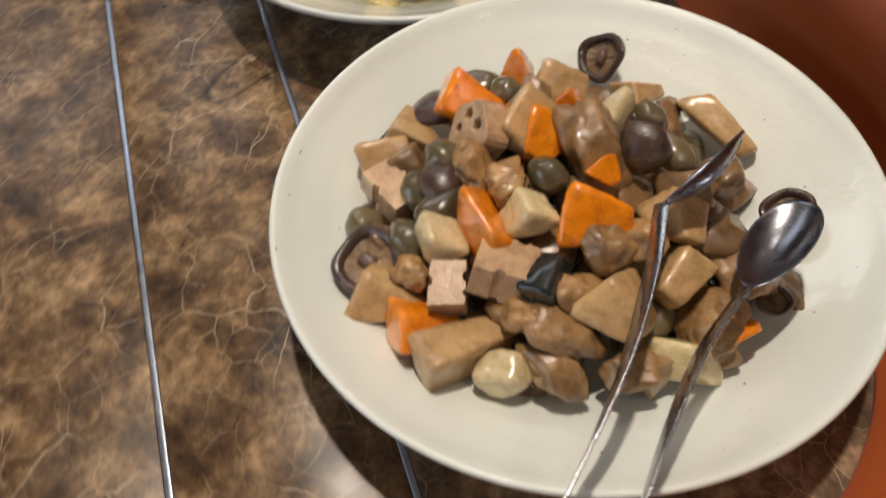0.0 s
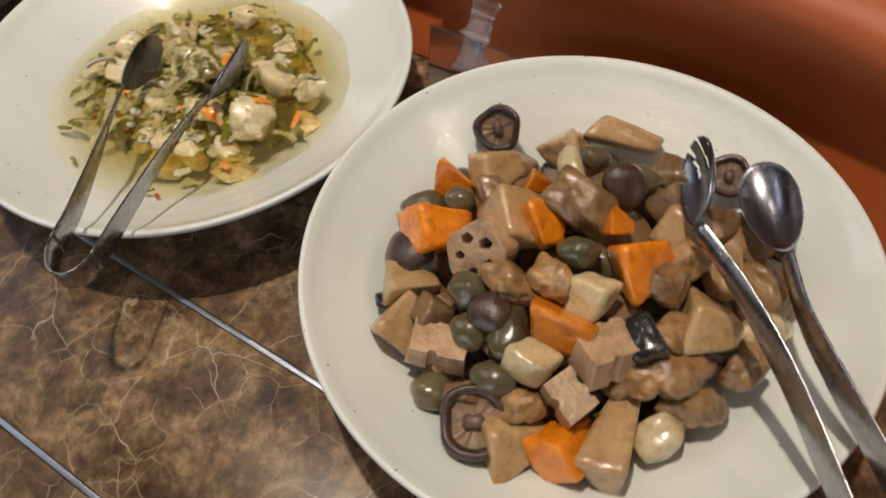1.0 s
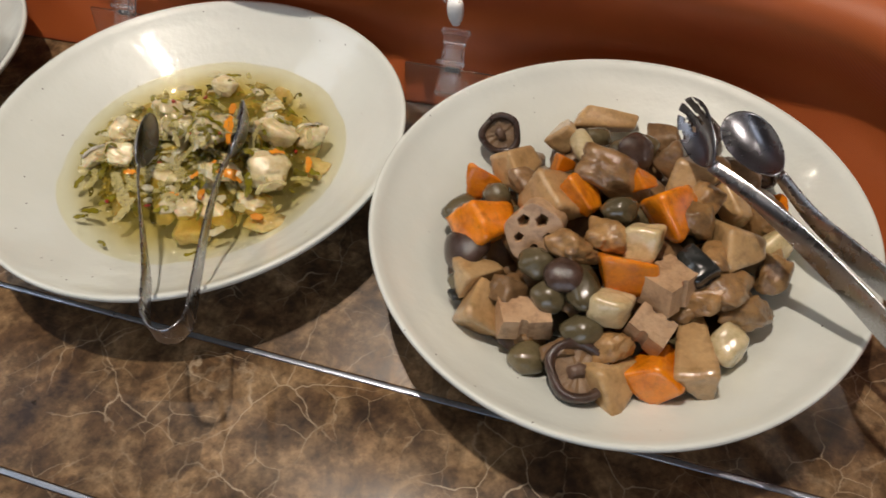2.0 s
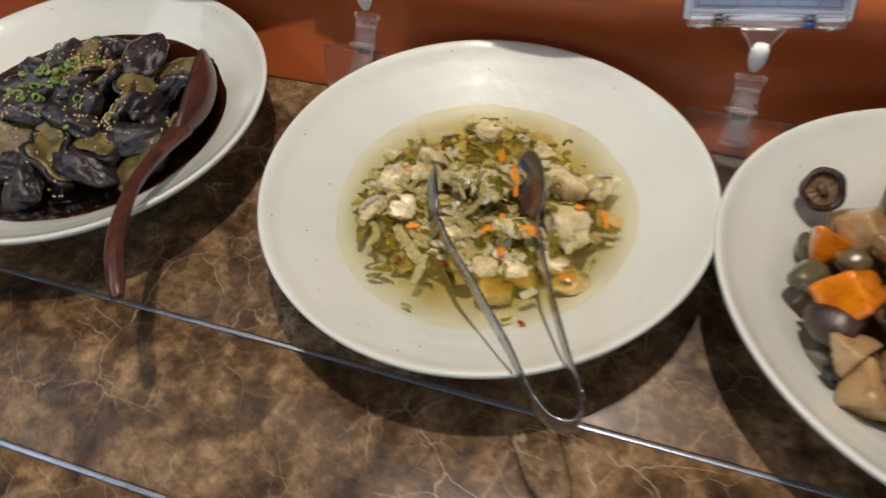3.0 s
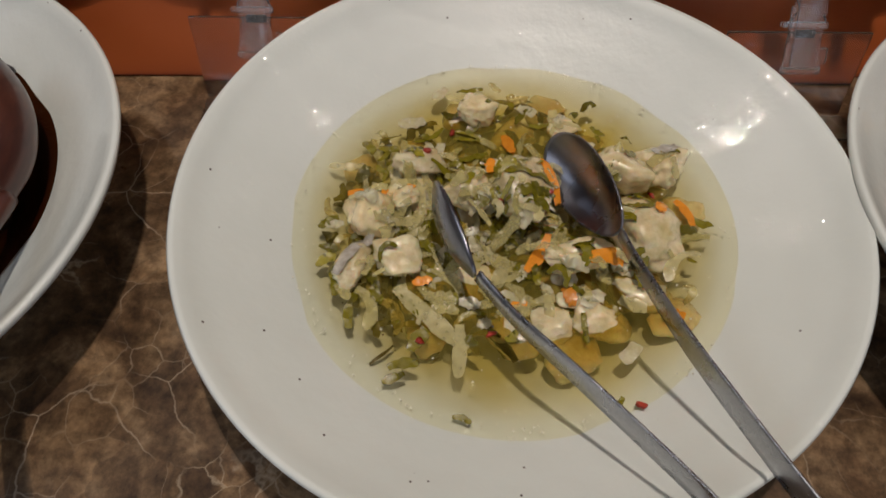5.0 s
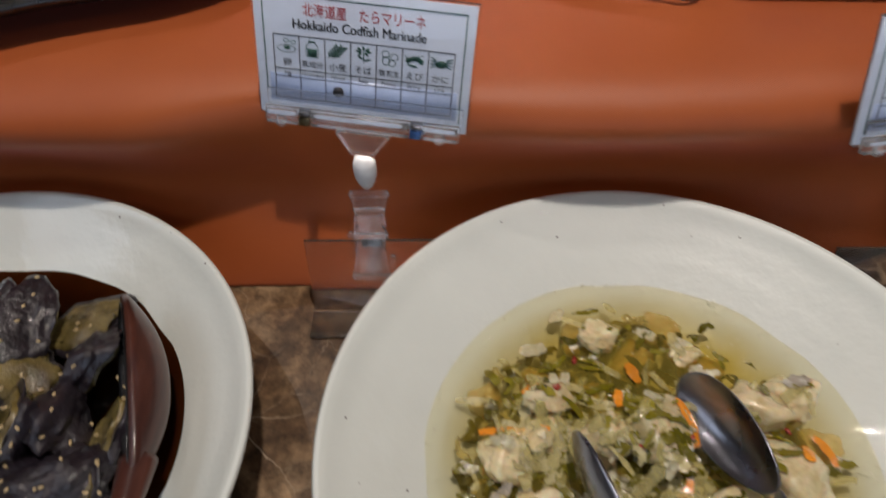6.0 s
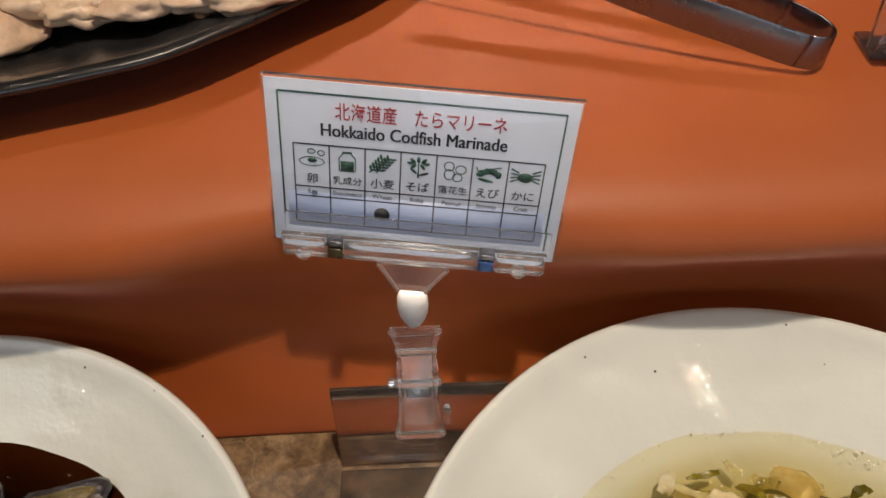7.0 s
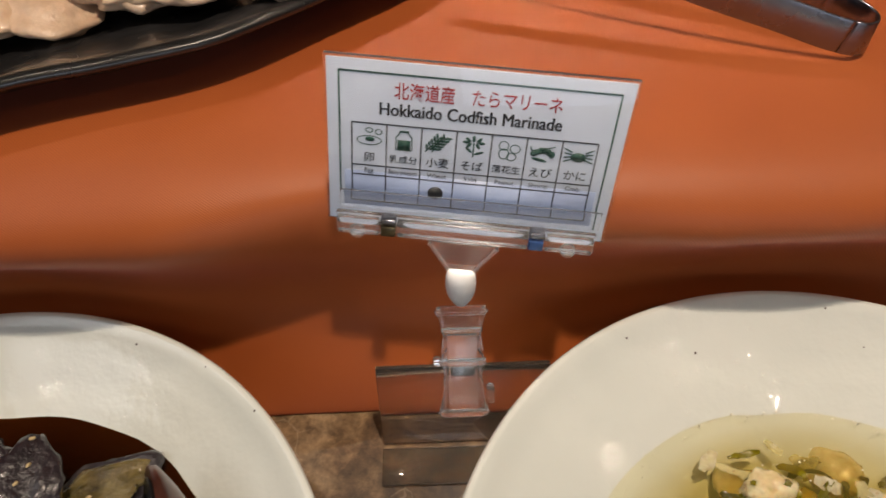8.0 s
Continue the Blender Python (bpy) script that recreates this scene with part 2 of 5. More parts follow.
NYLON = plain("white_nylon", (0.80, 0.81, 0.82), 0.35, 0, 300, 0.04, 0.05)
BRASS = plain("dark_brass_spring", (0.16, 0.13, 0.075), 0.3, 1.0, 400, 0.1, 0.1)
BLUE_STEEL = plain("blued_spring", (0.05, 0.12, 0.32), 0.3, 0.6, 400, 0.1, 0.1)
BLACK_WARE = plain("black_stoneware", (0.016, 0.016, 0.017), 0.28, 0, 60, 0.5, 0.5, 0.3)


# ---- builders ----
def mesh_object(name, bm, material, smooth=True, crease=0):
    me = bpy.data.meshes.new(name)
    bm.normal_update()
    bm.to_mesh(me)
    bm.free()
    for poly in me.polygons:
        poly.use_smooth = smooth
    if crease:
        me.set_sharp_from_angle(angle=radians(crease))
    me.materials.append(material)
    return new(name, me)


def part(name, bm, material, parent, label="", smooth=True):
    ob = mesh_object(name, bm, material, smooth)
    ob.parent = parent
    return tagged(ob, label)


def thing(name, label, category, group="", kind="", at=None):
    ob = new(name)
    ob.empty_display_size = 0.02
    if at is not None:
        ob.matrix_basis = at
    return tagged(ob, label, category, group, kind)


def box(size, at=(0, 0, 0), edge=0.0, turn=None, seg=2):
    bm = bmesh.new()
    bmesh.ops.create_cube(bm, size=1)
    bmesh.ops.scale(bm, vec=size, verts=bm.verts)
    if edge:
        bmesh.ops.bevel(bm, geom=bm.edges[:], offset=edge, segments=seg, affect="EDGES", profile=0.5)
    m = Matrix.Translation(at)
    bmesh.ops.transform(bm, matrix=m @ turn if turn else m, verts=bm.verts)
    return bm


def join(*bms):
    out = bms[0]
    for other in bms[1:]:
        me = bpy.data.meshes.new("tmp")
        other.to_mesh(me)
        out.from_mesh(me)
        other.free()
        bpy.data.meshes.remove(me)
    return out


def lathe(profile, steps=96, wobble=None):
    """A turned body from (radius, height) pairs."""
    bm = bmesh.new()
    rings = []
    for r, z in profile:
        if r < 1e-6:
            rings.append([bm.verts.new((0, 0, z))])
            continue
        ring = []
        for k in range(steps):
            a = 2 * math.pi * k / steps
            rr, zz = wobble(r, z, a) if wobble else (r, z)
            ring.append(bm.verts.new((rr * math.cos(a), rr * math.sin(a), zz)))
        rings.append(ring)
    for a, b in zip(rings, rings[1:]):
        for k in range(steps):
            q = (k + 1) % steps
            if len(a) == 1:
                bm.faces.new((a[0], b[k], b[q]))
            elif len(b) == 1:
                bm.faces.new((a[k], b[0], a[q]))
            else:
                bm.faces.new((a[k], b[k], b[q], a[q]))
    bmesh.ops.recalc_face_normals(bm, faces=bm.faces)
    return bm


def smooth_path(points, n):
    """n points on a smooth curve through the given ones (Catmull-Rom)."""
    p = [Vector(q) for q in points]
    p = [2 * p[0] - p[1], *p, 2 * p[-1] - p[-2]]
    out = []
    for k in range(n):
        u = k / (n - 1) * (len(p) - 3) * 0.999999
        i, f = int(u), u - int(u)
        a, b, c, d = p[i : i + 4]
        out.append(0.5 * (2 * b + (c - a) * f + (2 * a - 5 * b + 4 * c - d) * f * f + (3 * b - a - 3 * c + d) * f**3))
    return out


def strap(points, widths, thick, up=(0, 0, 1), n=40, sides=None):
    """A flat band along a path; at each point its width lies along the given direction."""
    path = smooth_path(points, n)
    wide = smooth_path([(w, 0, 0) for w in widths], n)
    ups = smooth_path(up, n) if isinstance(up[0], (tuple, list)) else [Vector(up)] * n
    bm, rings = bmesh.new(), []
    for k, q in enumerate(path):
        t = (path[min(k + 1, n - 1)] - path[max(k - 1, 0)]).normalized()
        side = ups[k].cross(t).normalized()
        u = t.cross(side).normalized()
        w, h = wide[k].x / 2, thick / 2
        ring = [q + u * w + side * h * 0.5, q + u * w * 0.93 + side * h, q - u * w * 0.93 + side * h, q - u * w + side * h * 0.5,
                q - u * w - side * h * 0.5, q - u * w * 0.93 - side * h, q + u * w * 0.93 - side * h, q + u * w - side * h * 0.5]
        rings.append([bm.verts.new(v) for v in ring])
    for a, b in zip(rings, rings[1:]):
        for k in range(8):
            bm.faces.new((a[k], a[(k + 1) % 8], b[(k + 1) % 8], b[k]))
    bm.faces.new(rings[0])
    bm.faces.new(rings[-1])
    bmesh.ops.recalc_face_normals(bm, faces=bm.faces)
    return bm


def tube(points, radii, n=48, steps=14, flat=1.0):
    """A round or flattened rod along a path."""
    path, rad = smooth_path(points, n), smooth_path([(r, 0, 0) for r in radii], n)
    bm, rings = bmesh.new(), []
    for k, q in enumerate(path):
        t = (path[min(k + 1, n - 1)] - path[max(k - 1, 0)]).normalized()
        side = Vector((0, 0, 1)).cross(t)
        side = side.normalized() if side.length > 1e-4 else Vector((1, 0, 0))
        u = t.cross(side)
        rings.append([bm.verts.new(q + rad[k].x * (side * math.cos(a) + u * flat * math.sin(a))) for a in (2 * math.pi * j / steps for j in range(steps))])
    for a, b in zip(rings, rings[1:]):
        for k in range(steps):
            bm.faces.new((a[k], a[(k + 1) % steps], b[(k + 1) % steps], b[k]))
    bm.faces.new(rings[0])
    bm.faces.new(rings[-1])
    bmesh.ops.recalc_face_normals(bm, faces=bm.faces)
    return bm


def bowl_shape(m, length, width, depth, thick=0.0012, n=14, steps=28, tines=0):
    """A spoon's head: an egg-shaped dish along local x, hollow side up (local z), joined to the handle at its origin."""
    bm, top, low = bmesh.new(), [], []
    for k in range(n + 1):
        f = k / n
        for store, drop in ((top, 0.0), (low, -thick)):
            ring = []
            for j in range(steps):
                a = 2 * math.pi * j / steps
                x = length * (0.52 + 0.5 * math.cos(a) * f)
                w = width / 2 * (1 + 0.16 * math.cos(a))
                y = w * math.sin(a) * f
                ring.append(bm.verts.new((x, y, -depth * (1 - f**2.2) + drop)))
            store.append(ring)
    for grid in (top, low):
        for a, b in zip(grid, grid[1:]):
            for j in range(steps):
                bm.faces.new((a[j], a[(j + 1) % steps], b[(j + 1) % steps], b[j]))
    for j in range(steps):
        bm.faces.new((top[n][j], top[n][(j + 1) % steps], low[n][(j + 1) % steps], low[n][j]))
    if tines:
        cut = [f for f in bm.faces if f.calc_center_median().x > length * 0.66 and (f.calc_center_median().y / width * tines * 2) % 2 > 1.35]
        bmesh.ops.delete(bm, geom=cut, context="FACES")
    bmesh.ops.recalc_face_normals(bm, faces=bm.faces)
    bmesh.ops.transform(bm, matrix=m, verts=bm.verts)
    return bm


# ---- the room ----
def shell(name, size, at, material, label):
    return tagged(mesh_object(name, box(size, at), material, False), label, name.split("_")[0], "", "structure")


GROUND = -0.85
shell("floor", (7, 7, 0.1), (0, 0.5, GROUND - 0.05), FLOORING, "brown carpet floor of the dining room")
shell("ceiling", (7, 7, 0.1), (0, 0.5, CEIL + 0.05), PAINT, "plain tan ceiling with recessed downlights")
shell("wall_north", (7, 0.12, 2.4), (0, 4.06, 0.35), PAINT, "plain tan plaster wall behind the buffet")
shell("wall_east", (0.12, 7, 2.4), (3.56, 0.5, 0.35), PAINT, "plain tan plaster side wall")
shell("wall_west", (0.12, 7, 2.4), (-3.56, 0.5, 0.35), PAINT, "plain tan plaster side wall")
south = box((7, 0.12, 0.95), (0, -3.06, -0.375))
south = join(south, box((7, 0.12, 0.15), (0, -3.06, 1.475)), box((2.3, 0.12, 1.3), (-2.35, -3.06, 0.75)), box((1.8, 0.12, 1.3), (2.6, -3.06, 0.75)))
tagged(mesh_object("wall_south", south, PAINT, False), "tan plaster wall with a wide window", "wall", "", "structure")
for lx, ly, watts, cone in DOWNLIGHTS:
    d = thing("downlight", "round recessed ceiling downlight with a white trim ring", "ceiling light", "ceiling downlights", "", pose(lx, ly, CEIL))
    part("trim_ring", lathe([(0.05, 0.0), (0.05, -0.006), (0.042, -0.008), (0.038, 0.0)], 40), NYLON, d)


# frame of the added panel; nothing of it is seen from the counter
panel = thing("ceiling_panel_light", "assumed cool-white ceiling panel in a thin frame, out of view", "ceiling light", at=pose(*PANEL, CEIL))
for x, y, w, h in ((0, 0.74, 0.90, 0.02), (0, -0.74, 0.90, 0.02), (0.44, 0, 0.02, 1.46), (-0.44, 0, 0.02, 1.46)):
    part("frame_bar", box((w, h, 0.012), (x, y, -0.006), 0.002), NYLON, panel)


# ---- buffet counter ----
counter = thing("buffet_counter", "brown veined marble buffet counter with thin metal inlay strips", "counter", at=pose(0, 0, 0))
part("body", box((3.0, 1.46, 0.80), (0, 0.24, -0.44), 0.004), plain("dark_panel", (0.06, 0.04, 0.03), 0.5, 0, 50), counter, "dark wooden counter body")
for y0, y1 in ((-0.52, -0.1138), (-0.1098, -0.0020), (0.0020, 1.0)):
    part("top_slab", box((3.06, y1 - y0, 0.04), (0, (y0 + y1) / 2, -0.02), 0.0006), MARBLE, counter, "glossy brown marble slab with pale veins")
for y in (-0.1118, 0.0):
    part("inlay_strip", box((3.06, 0.0036, 0.0386), (0, y, -0.0193), 0.0005), STRIP, counter, "thin bright metal inlay strip")


# ---- raised shelf and its cloth ----
EDGE = smooth_path([(-1.2, 0.262, 0), (-0.6, 0.262, 0), (-0.33, 0.262, 0), (-0.16, 0.262, 0), (0.0, 0.262, 0), (0.17, 0.264, 0), (0.30, 0.272, 0),
                    (0.40, 0.250, 0), (0.462, 0.19, 0), (0.490, 0.10, 0), (0.522, 0.0, 0), (0.56, -0.15, 0), (0.60, -0.4, 0)], 260)


def dent(x, at, wide):
    return math.exp(-(((x - at) / wide) ** 2))


def drape():
    bm, rows = bmesh.new(), []
    # distance back from the hanging edge, height
    profile = [(-0.008, 0.001), (-0.008, 0.003), (-0.004, 0.010), (0.002, 0.020), (0.009, 0.034), (0.014, 0.05), (0.016, 0.066), (0.014, 0.082), (0.009, 0.096), (0.005, 0.108),
               (0.006, 0.118), (0.011, 0.126), (0.021, 0.1315), (0.036, 0.1345), (0.06, 0.1355), (0.1, 0.1355), (0.18, 0.1355), (0.3, 0.1355), (0.5, 0.1355), (0.7, 0.1355)]
    for k, q in enumerate(EDGE):
        t = (EDGE[min(k + 1, len(EDGE) - 1)] - EDGE[max(k - 1, 0)]).normalized()
        back = Vector((-t.y, t.x, 0))
        row = []
        for i, (off, z) in enumerate(profile):
            plate = dent(q.x, 0.0, 0.085) + dent(q.x, -0.33, 0.085)
            hollow = math.exp(-(((z - 0.06) / 0.03) ** 2)) if i < 12 else 0.0
            crest = math.exp(-(((z - 0.112) / 0.018) ** 2)) if i < 13 else 0.0
            fold = noise.noise((q.x * 9, q.y * 9, z * 6)) * 0.007 + noise.noise((q.x * 25, 3.1, z * 12)) * 0.0015
            o = off + hollow * (0.006 + 0.007 * plate) - crest * 0.009 * plate + crest * 0.010 * dent(q.x, -0.15, 0.07)
            o += fold * (1.0 if 3 < i < 14 else 0.25)
            zz = z + (0.0022 * noise.noise((q.x * 7, off * 14, 1.7)) if i > 11 else 0.0)
            row.append(bm.verts.new((q.x + back.x * o, q.y + back.y * o, zz)))
        rows.append(row)
    for a, b in zip(rows, rows[1:]):
        for i in range(len(profile) - 1):
            bm.faces.new((a[i], b[i], b[i + 1], a[i + 1]))
    bmesh.ops.recalc_face_normals(bm, faces=bm.faces)
    return bm


riser = thing("display_riser", "low wooden display riser under the orange cloth", "riser")
part("back_block", box((2.3, 0.55, 0.128), (-0.05, 0.62, 0.065), 0.003), plain("riser_board", (0.2, 0.13, 0.08), 0.6, 0, 60), riser)
part("side_block", box((0.35, 0.70, 0.128), (0.82, -0.02, 0.065), 0.003), plain("riser_board_side", (0.2, 0.13, 0.08), 0.6, 0, 60), riser)
cloth = mesh_object("tablecloth", drape(), SATIN)
sub = cloth.modifiers.new("soft", "SUBSURF")
sub.levels = sub.render_levels = 1
thick = cloth.modifiers.new("cloth", "SOLIDIFY")
thick.thickness, thick.offset = 0.0008, -1
tagged(cloth, "rust-orange satin tablecloth draped over the raised display shelf", "tablecloth")


# ---- plates ----
MIX, COD, EGG = (0.294, 0.116), (0.0, 0.1265), (-0.330, 0.1276)
PLATE = [(0, 0.0125), (0.03, 0.0125), (0.06, 0.0135), (0.078, 0.0175), (0.092, 0.0255), (0.106, 0.0345), (0.120, 0.0425), (0.134, 0.0505), (0.1425, 0.0565), (0.1462, 0.0598),
         (0.1484, 0.0605), (0.1496, 0.0592), (0.1492, 0.0568), (0.1465, 0.0538), (0.135, 0.0452), (0.118, 0.034), (0.10, 0.0235), (0.084, 0.0125), (0.080, 0.004), (0.078, 0.0005),
         (0.073, 0.0005), (0.071, 0.0045), (0.04, 0.007), (0, 0.007)]


def plate_at(centre, radius, label, turn, tall=1.0):
    k = radius / 0.1496

    def uneven(r, z, a):
        rim = max(0.0, (r - 0.09) / 0.06)
        return r * k * (1 + 0.004 * rim * math.sin(3 * a + turn)), z * tall + 0.0012 * rim * math.sin(2 * a + turn * 2)

    ob = mesh_object("serving_plate", lathe(PLATE, 160, uneven), GLAZE)
    ob.matrix_basis = pose(*centre, 0.0005)
    return tagged(ob, label, "plate", "serving plates on the counter")


plate_at((0.2955, 0.1175), 0.1490, "wide white glazed plate heaped with simmered vegetables", 0.3, 1.05)
plate_at(COD, 0.150, "wide white glazed plate of codfish marinade on marble", 1.4)
plate_at(EGG, 0.150, "wide white glazed plate of dark braised eggplant", 2.2)


def surface_pool(name, centre, radius, level, material, label, wave=0.002):
    def shore(r, z, a):
        return r * (1 + wave / radius * (math.sin(3 * a + 1) + 0.6 * math.sin(7 * a) + 0.4 * math.sin(13 * a + 2))), z

    bm = lathe([(0, level), (radius * 0.3, level), (radius * 0.7, level), (radius * 0.95, level + 0.0001), (radius, level - 0.0004)], 90, shore)
    ob = mesh_object(name, bm, material)
    ob.matrix_basis = pose(*centre, 0)
    return tagged(ob, label, "liquid")


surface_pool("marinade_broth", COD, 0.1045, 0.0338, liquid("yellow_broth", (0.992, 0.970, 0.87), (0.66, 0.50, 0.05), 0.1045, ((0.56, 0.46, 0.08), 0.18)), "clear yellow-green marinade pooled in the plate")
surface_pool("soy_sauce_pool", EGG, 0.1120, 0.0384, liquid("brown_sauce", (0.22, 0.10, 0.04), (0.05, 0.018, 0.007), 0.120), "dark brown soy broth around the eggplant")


# ---- serving tongs ----
def serving_tongs(label, bend, arm_a, arm_b, heads, wide=1.0):
    """Sprung steel tongs: one band bent into a U, each arm ending in a spoon head."""
    t = thing("serving_tongs", label, "tongs", "steel serving tongs")
    for name, arm, w in (("arm", arm_a, (0.0125, 0.012, 0.0095, 0.0062, 0.0048)), ("arm", arm_b, (0.0125, 0.012, 0.0095, 0.0062, 0.0048))):
        part(name, strap(arm, tuple(q * wide for q in w), 0.0013, ((0.0, 0.0, 1.0), (0.0, 0.0, 1.0), (0.0, 0.25, 1.0), (0.0, 0.6, 0.8), (0.0, 0.8, 0.6)), 48), STEEL, t)
    part("spring_bend", strap(bend, (0.0125 * wide,) * len(bend), 0.0013, (0, 0, 1), 30), STEEL, t)
    for m, length, width, depth, tines in heads:
        part("fork_head" if tines else "spoon_head", bowl_shape(m, length, width, depth, 0.0011, 18, 40, tines), BOWL_STEEL, t)
    return t


def head_pose(base, tip, roll):
    """Local x from base to tip, local z turned by roll degrees about it."""
    x = (Vector(tip) - Vector(base)).normalized()
    y = Vector((0, 0, 1)).cross(x).normalized()
    z = x.cross(y)
    m = Matrix((x, y, z)).transposed().to_4x4()
    return Matrix.Translation(base) @ m @ pose(0, 0, 0, roll)


serving_tongs("stainless steel spoon-ended tongs leaning on the codfish plate",
              [(0.0670, -0.0290, 0.080), (0.0735, -0.0365, 0.0815), (0.0825, -0.0425, 0.082), (0.0915, -0.0415, 0.082), (0.0950, -0.0345, 0.0815), (0.0935, -0.0265, 0.080)],
              [(0.0670, -0.0290, 0.080), (0.0520, -0.0060, 0.0755), (0.0209, 0.0330, 0.067), (-0.0020, 0.0610, 0.061), (-0.0165, 0.0820, 0.058)],
              [(0.0935, -0.0265, 0.080), (0.0800, 0.0020, 0.0755), (0.0600, 0.0480, 0.069), (0.0470, 0.0840, 0.0645), (0.0426, 0.1015, 0.0615)],
              [(head_pose((-0.0165, 0.0815, 0.058), (-0.0352, 0.1320, 0.052), 90), 0.053, 0.026, 0.006, 0),
               (head_pose((0.0426, 0.1010, 0.0615), (0.0165, 0.1620, 0.051), -60), 0.064, 0.030, 0.008, 0)], 1.12)
serving_tongs("stainless steel fork-and-spoon tongs resting on the simmered vegetables",
              [(0.4730, 0.0030, 0.087), (0.4830, -0.0070, 0.087), (0.4960, -0.0100, 0.087), (0.5050, -0.0020, 0.087), (0.5050, 0.0090, 0.087), (0.4990, 0.0180, 0.0868)],
              [(0.4730, 0.0030, 0.087), (0.4420, 0.0395, 0.088), (0.4039, 0.0830, 0.0915), (0.3710, 0.1121, 0.096), (0.3418, 0.1330, 0.099)],
              [(0.4990, 0.0180, 0.0868), (0.4440, 0.0734, 0.0860), (0.4208, 0.0978, 0.085), (0.3993, 0.1240, 0.083), (0.3822, 0.1530, 0.082)],
              [(head_pose((0.3418, 0.1325, 0.099), (0.3185, 0.1860, 0.100), -72), 0.052, 0.027, 0.007, 4),
               (head_pose((0.3822, 0.1525, 0.082), (0.3523, 0.2010, 0.081), -26), 0.056, 0.028, 0.007, 0)], 1.55)


# ---- wooden ladle ----
def ladle():
    t = thing("wooden_ladle", "red-brown lacquered wooden ladle leaning on the eggplant plate", "ladle")
    handle = [(-0.1570, -0.0420, 0.090), (-0.1640, -0.0330, 0.091), (-0.1800, -0.0120, 0.090), (-0.1980, 0.0200, 0.084), (-0.2120, 0.0520, 0.076), (-0.2200, 0.0860, 0.067), (-0.2240, 0.1150, 0.060)]
    part("handle", tube(handle, (0.0038, 0.0052, 0.0055, 0.0051, 0.0050, 0.0060, 0.0085), 60, 16, 0.72), LACQUER, t)
    m = head_pose((-0.2235, 0.1010, 0.062), (-0.2590, 0.2010, 0.060), -66)
    bowl = part("bowl", bowl_shape(m, 0.104, 0.033, 0.017, 0.0032, 18, 36), LACQUER, t, "deep lacquered ladle bowl")
    part("bowl_lining", bowl_shape(m @ pose(0.004, 0, 0.0008), 0.096, 0.029, 0.0155, 0.0004, 18, 36), BLACK_WARE, bowl, "glossy black inside of the bowl")
    return t


ladle()


# ---- card stands ----
FONT = bpy.data.fonts.get("Bfont Regular") or bpy.data.fonts.get("Bfont")


def letters(body, size, width=None, thick=0.00008):
    """A bmesh of writing, centred, upright in the xz plane and facing -y."""
    cu = bpy.data.curves.new("writing", "FONT")
    cu.offset = 0.0 if body.isascii() else 0.004 * size
    cu.body, cu.size, cu.align_x, cu.align_y, cu.extrude, cu.resolution_u = body, size, "CENTER", "CENTER", thick, 3
    tmp = new("tmp", cu)
    me = bpy.data.meshes.new_from_object(tmp.evaluated_get(bpy.context.evaluated_depsgraph_get()))
    bpy.data.objects.remove(tmp)
    bm = bmesh.new()
    bm.from_mesh(me)
    bpy.data.meshes.remove(me)
    xs = [v.co.x for v in bm.verts] or [0, 1]
    k = width / (max(xs) - min(xs)) if width else 1.0
    mid = (max(xs) + min(xs)) / 2
    bmesh.ops.transform(bm, matrix=pose(0, 0, 0, 90) @ Matrix.Diagonal((k, 1, 1, 1)) @ Matrix.Translation((-mid, 0, 0)), verts=bm.verts)
    return bm


def moved(bm, x, y, z):
    bmesh.ops.translate(bm, vec=(x, y, z), verts=bm.verts)
    return bm


def bar(x, z, w, h, y=-0.0005):
    return box((w, 0.00016, h), (x, y, z))


def disc(x, z, rx, rz, y=-0.0005, turn=0.0, n=20):
    bm = bmesh.new()
    bmesh.ops.create_cone(bm, cap_ends=True, segments=n, radius1=1, radius2=1, depth=0.00016)
    bmesh.ops.transform(bm, matrix=Matrix.Translation((x, y, z)) @ pose(0, 0, 0, 90) @ pose(0, 0, 0, 0, 0, turn) @ Matrix.Diagonal((rx, rz, 1, 1)), verts=bm.verts)
    return bm


def hoop(x, z, rx, rz, line=0.0003, y=-0.0005, turn=0.0, n=22):
    bm, rings = bmesh.new(), []
    for k in range(n):
        a = 2 * math.pi * k / n
        rings.append([bm.verts.new((x + (rx + d) * math.cos(a) * math.cos(turn) - (rz + d) * math.sin(a) * math.sin(turn), y, z + (rx + d) * math.cos(a) * math.sin(turn) + (rz + d) * math.sin(a) * math.cos(turn))) for d in (-line / 2, line / 2)])
    for k in range(n):
        a, b = rings[k], rings[(k + 1) % n]
        bm.faces.new((a[0], a[1], b[1], b[0]))
    return bm


def stroke(x0, z0, x1, z1, w=0.0003):
    a = math.atan2(z1 - z0, x1 - x0)
    return box((math.hypot(x1 - x0, z1 - z0), 0.00016, w), ((x0 + x1) / 2, -0.0005, (z0 + z1) / 2), 0, pose(0, 0, 0, 0, -math.degrees(a)))


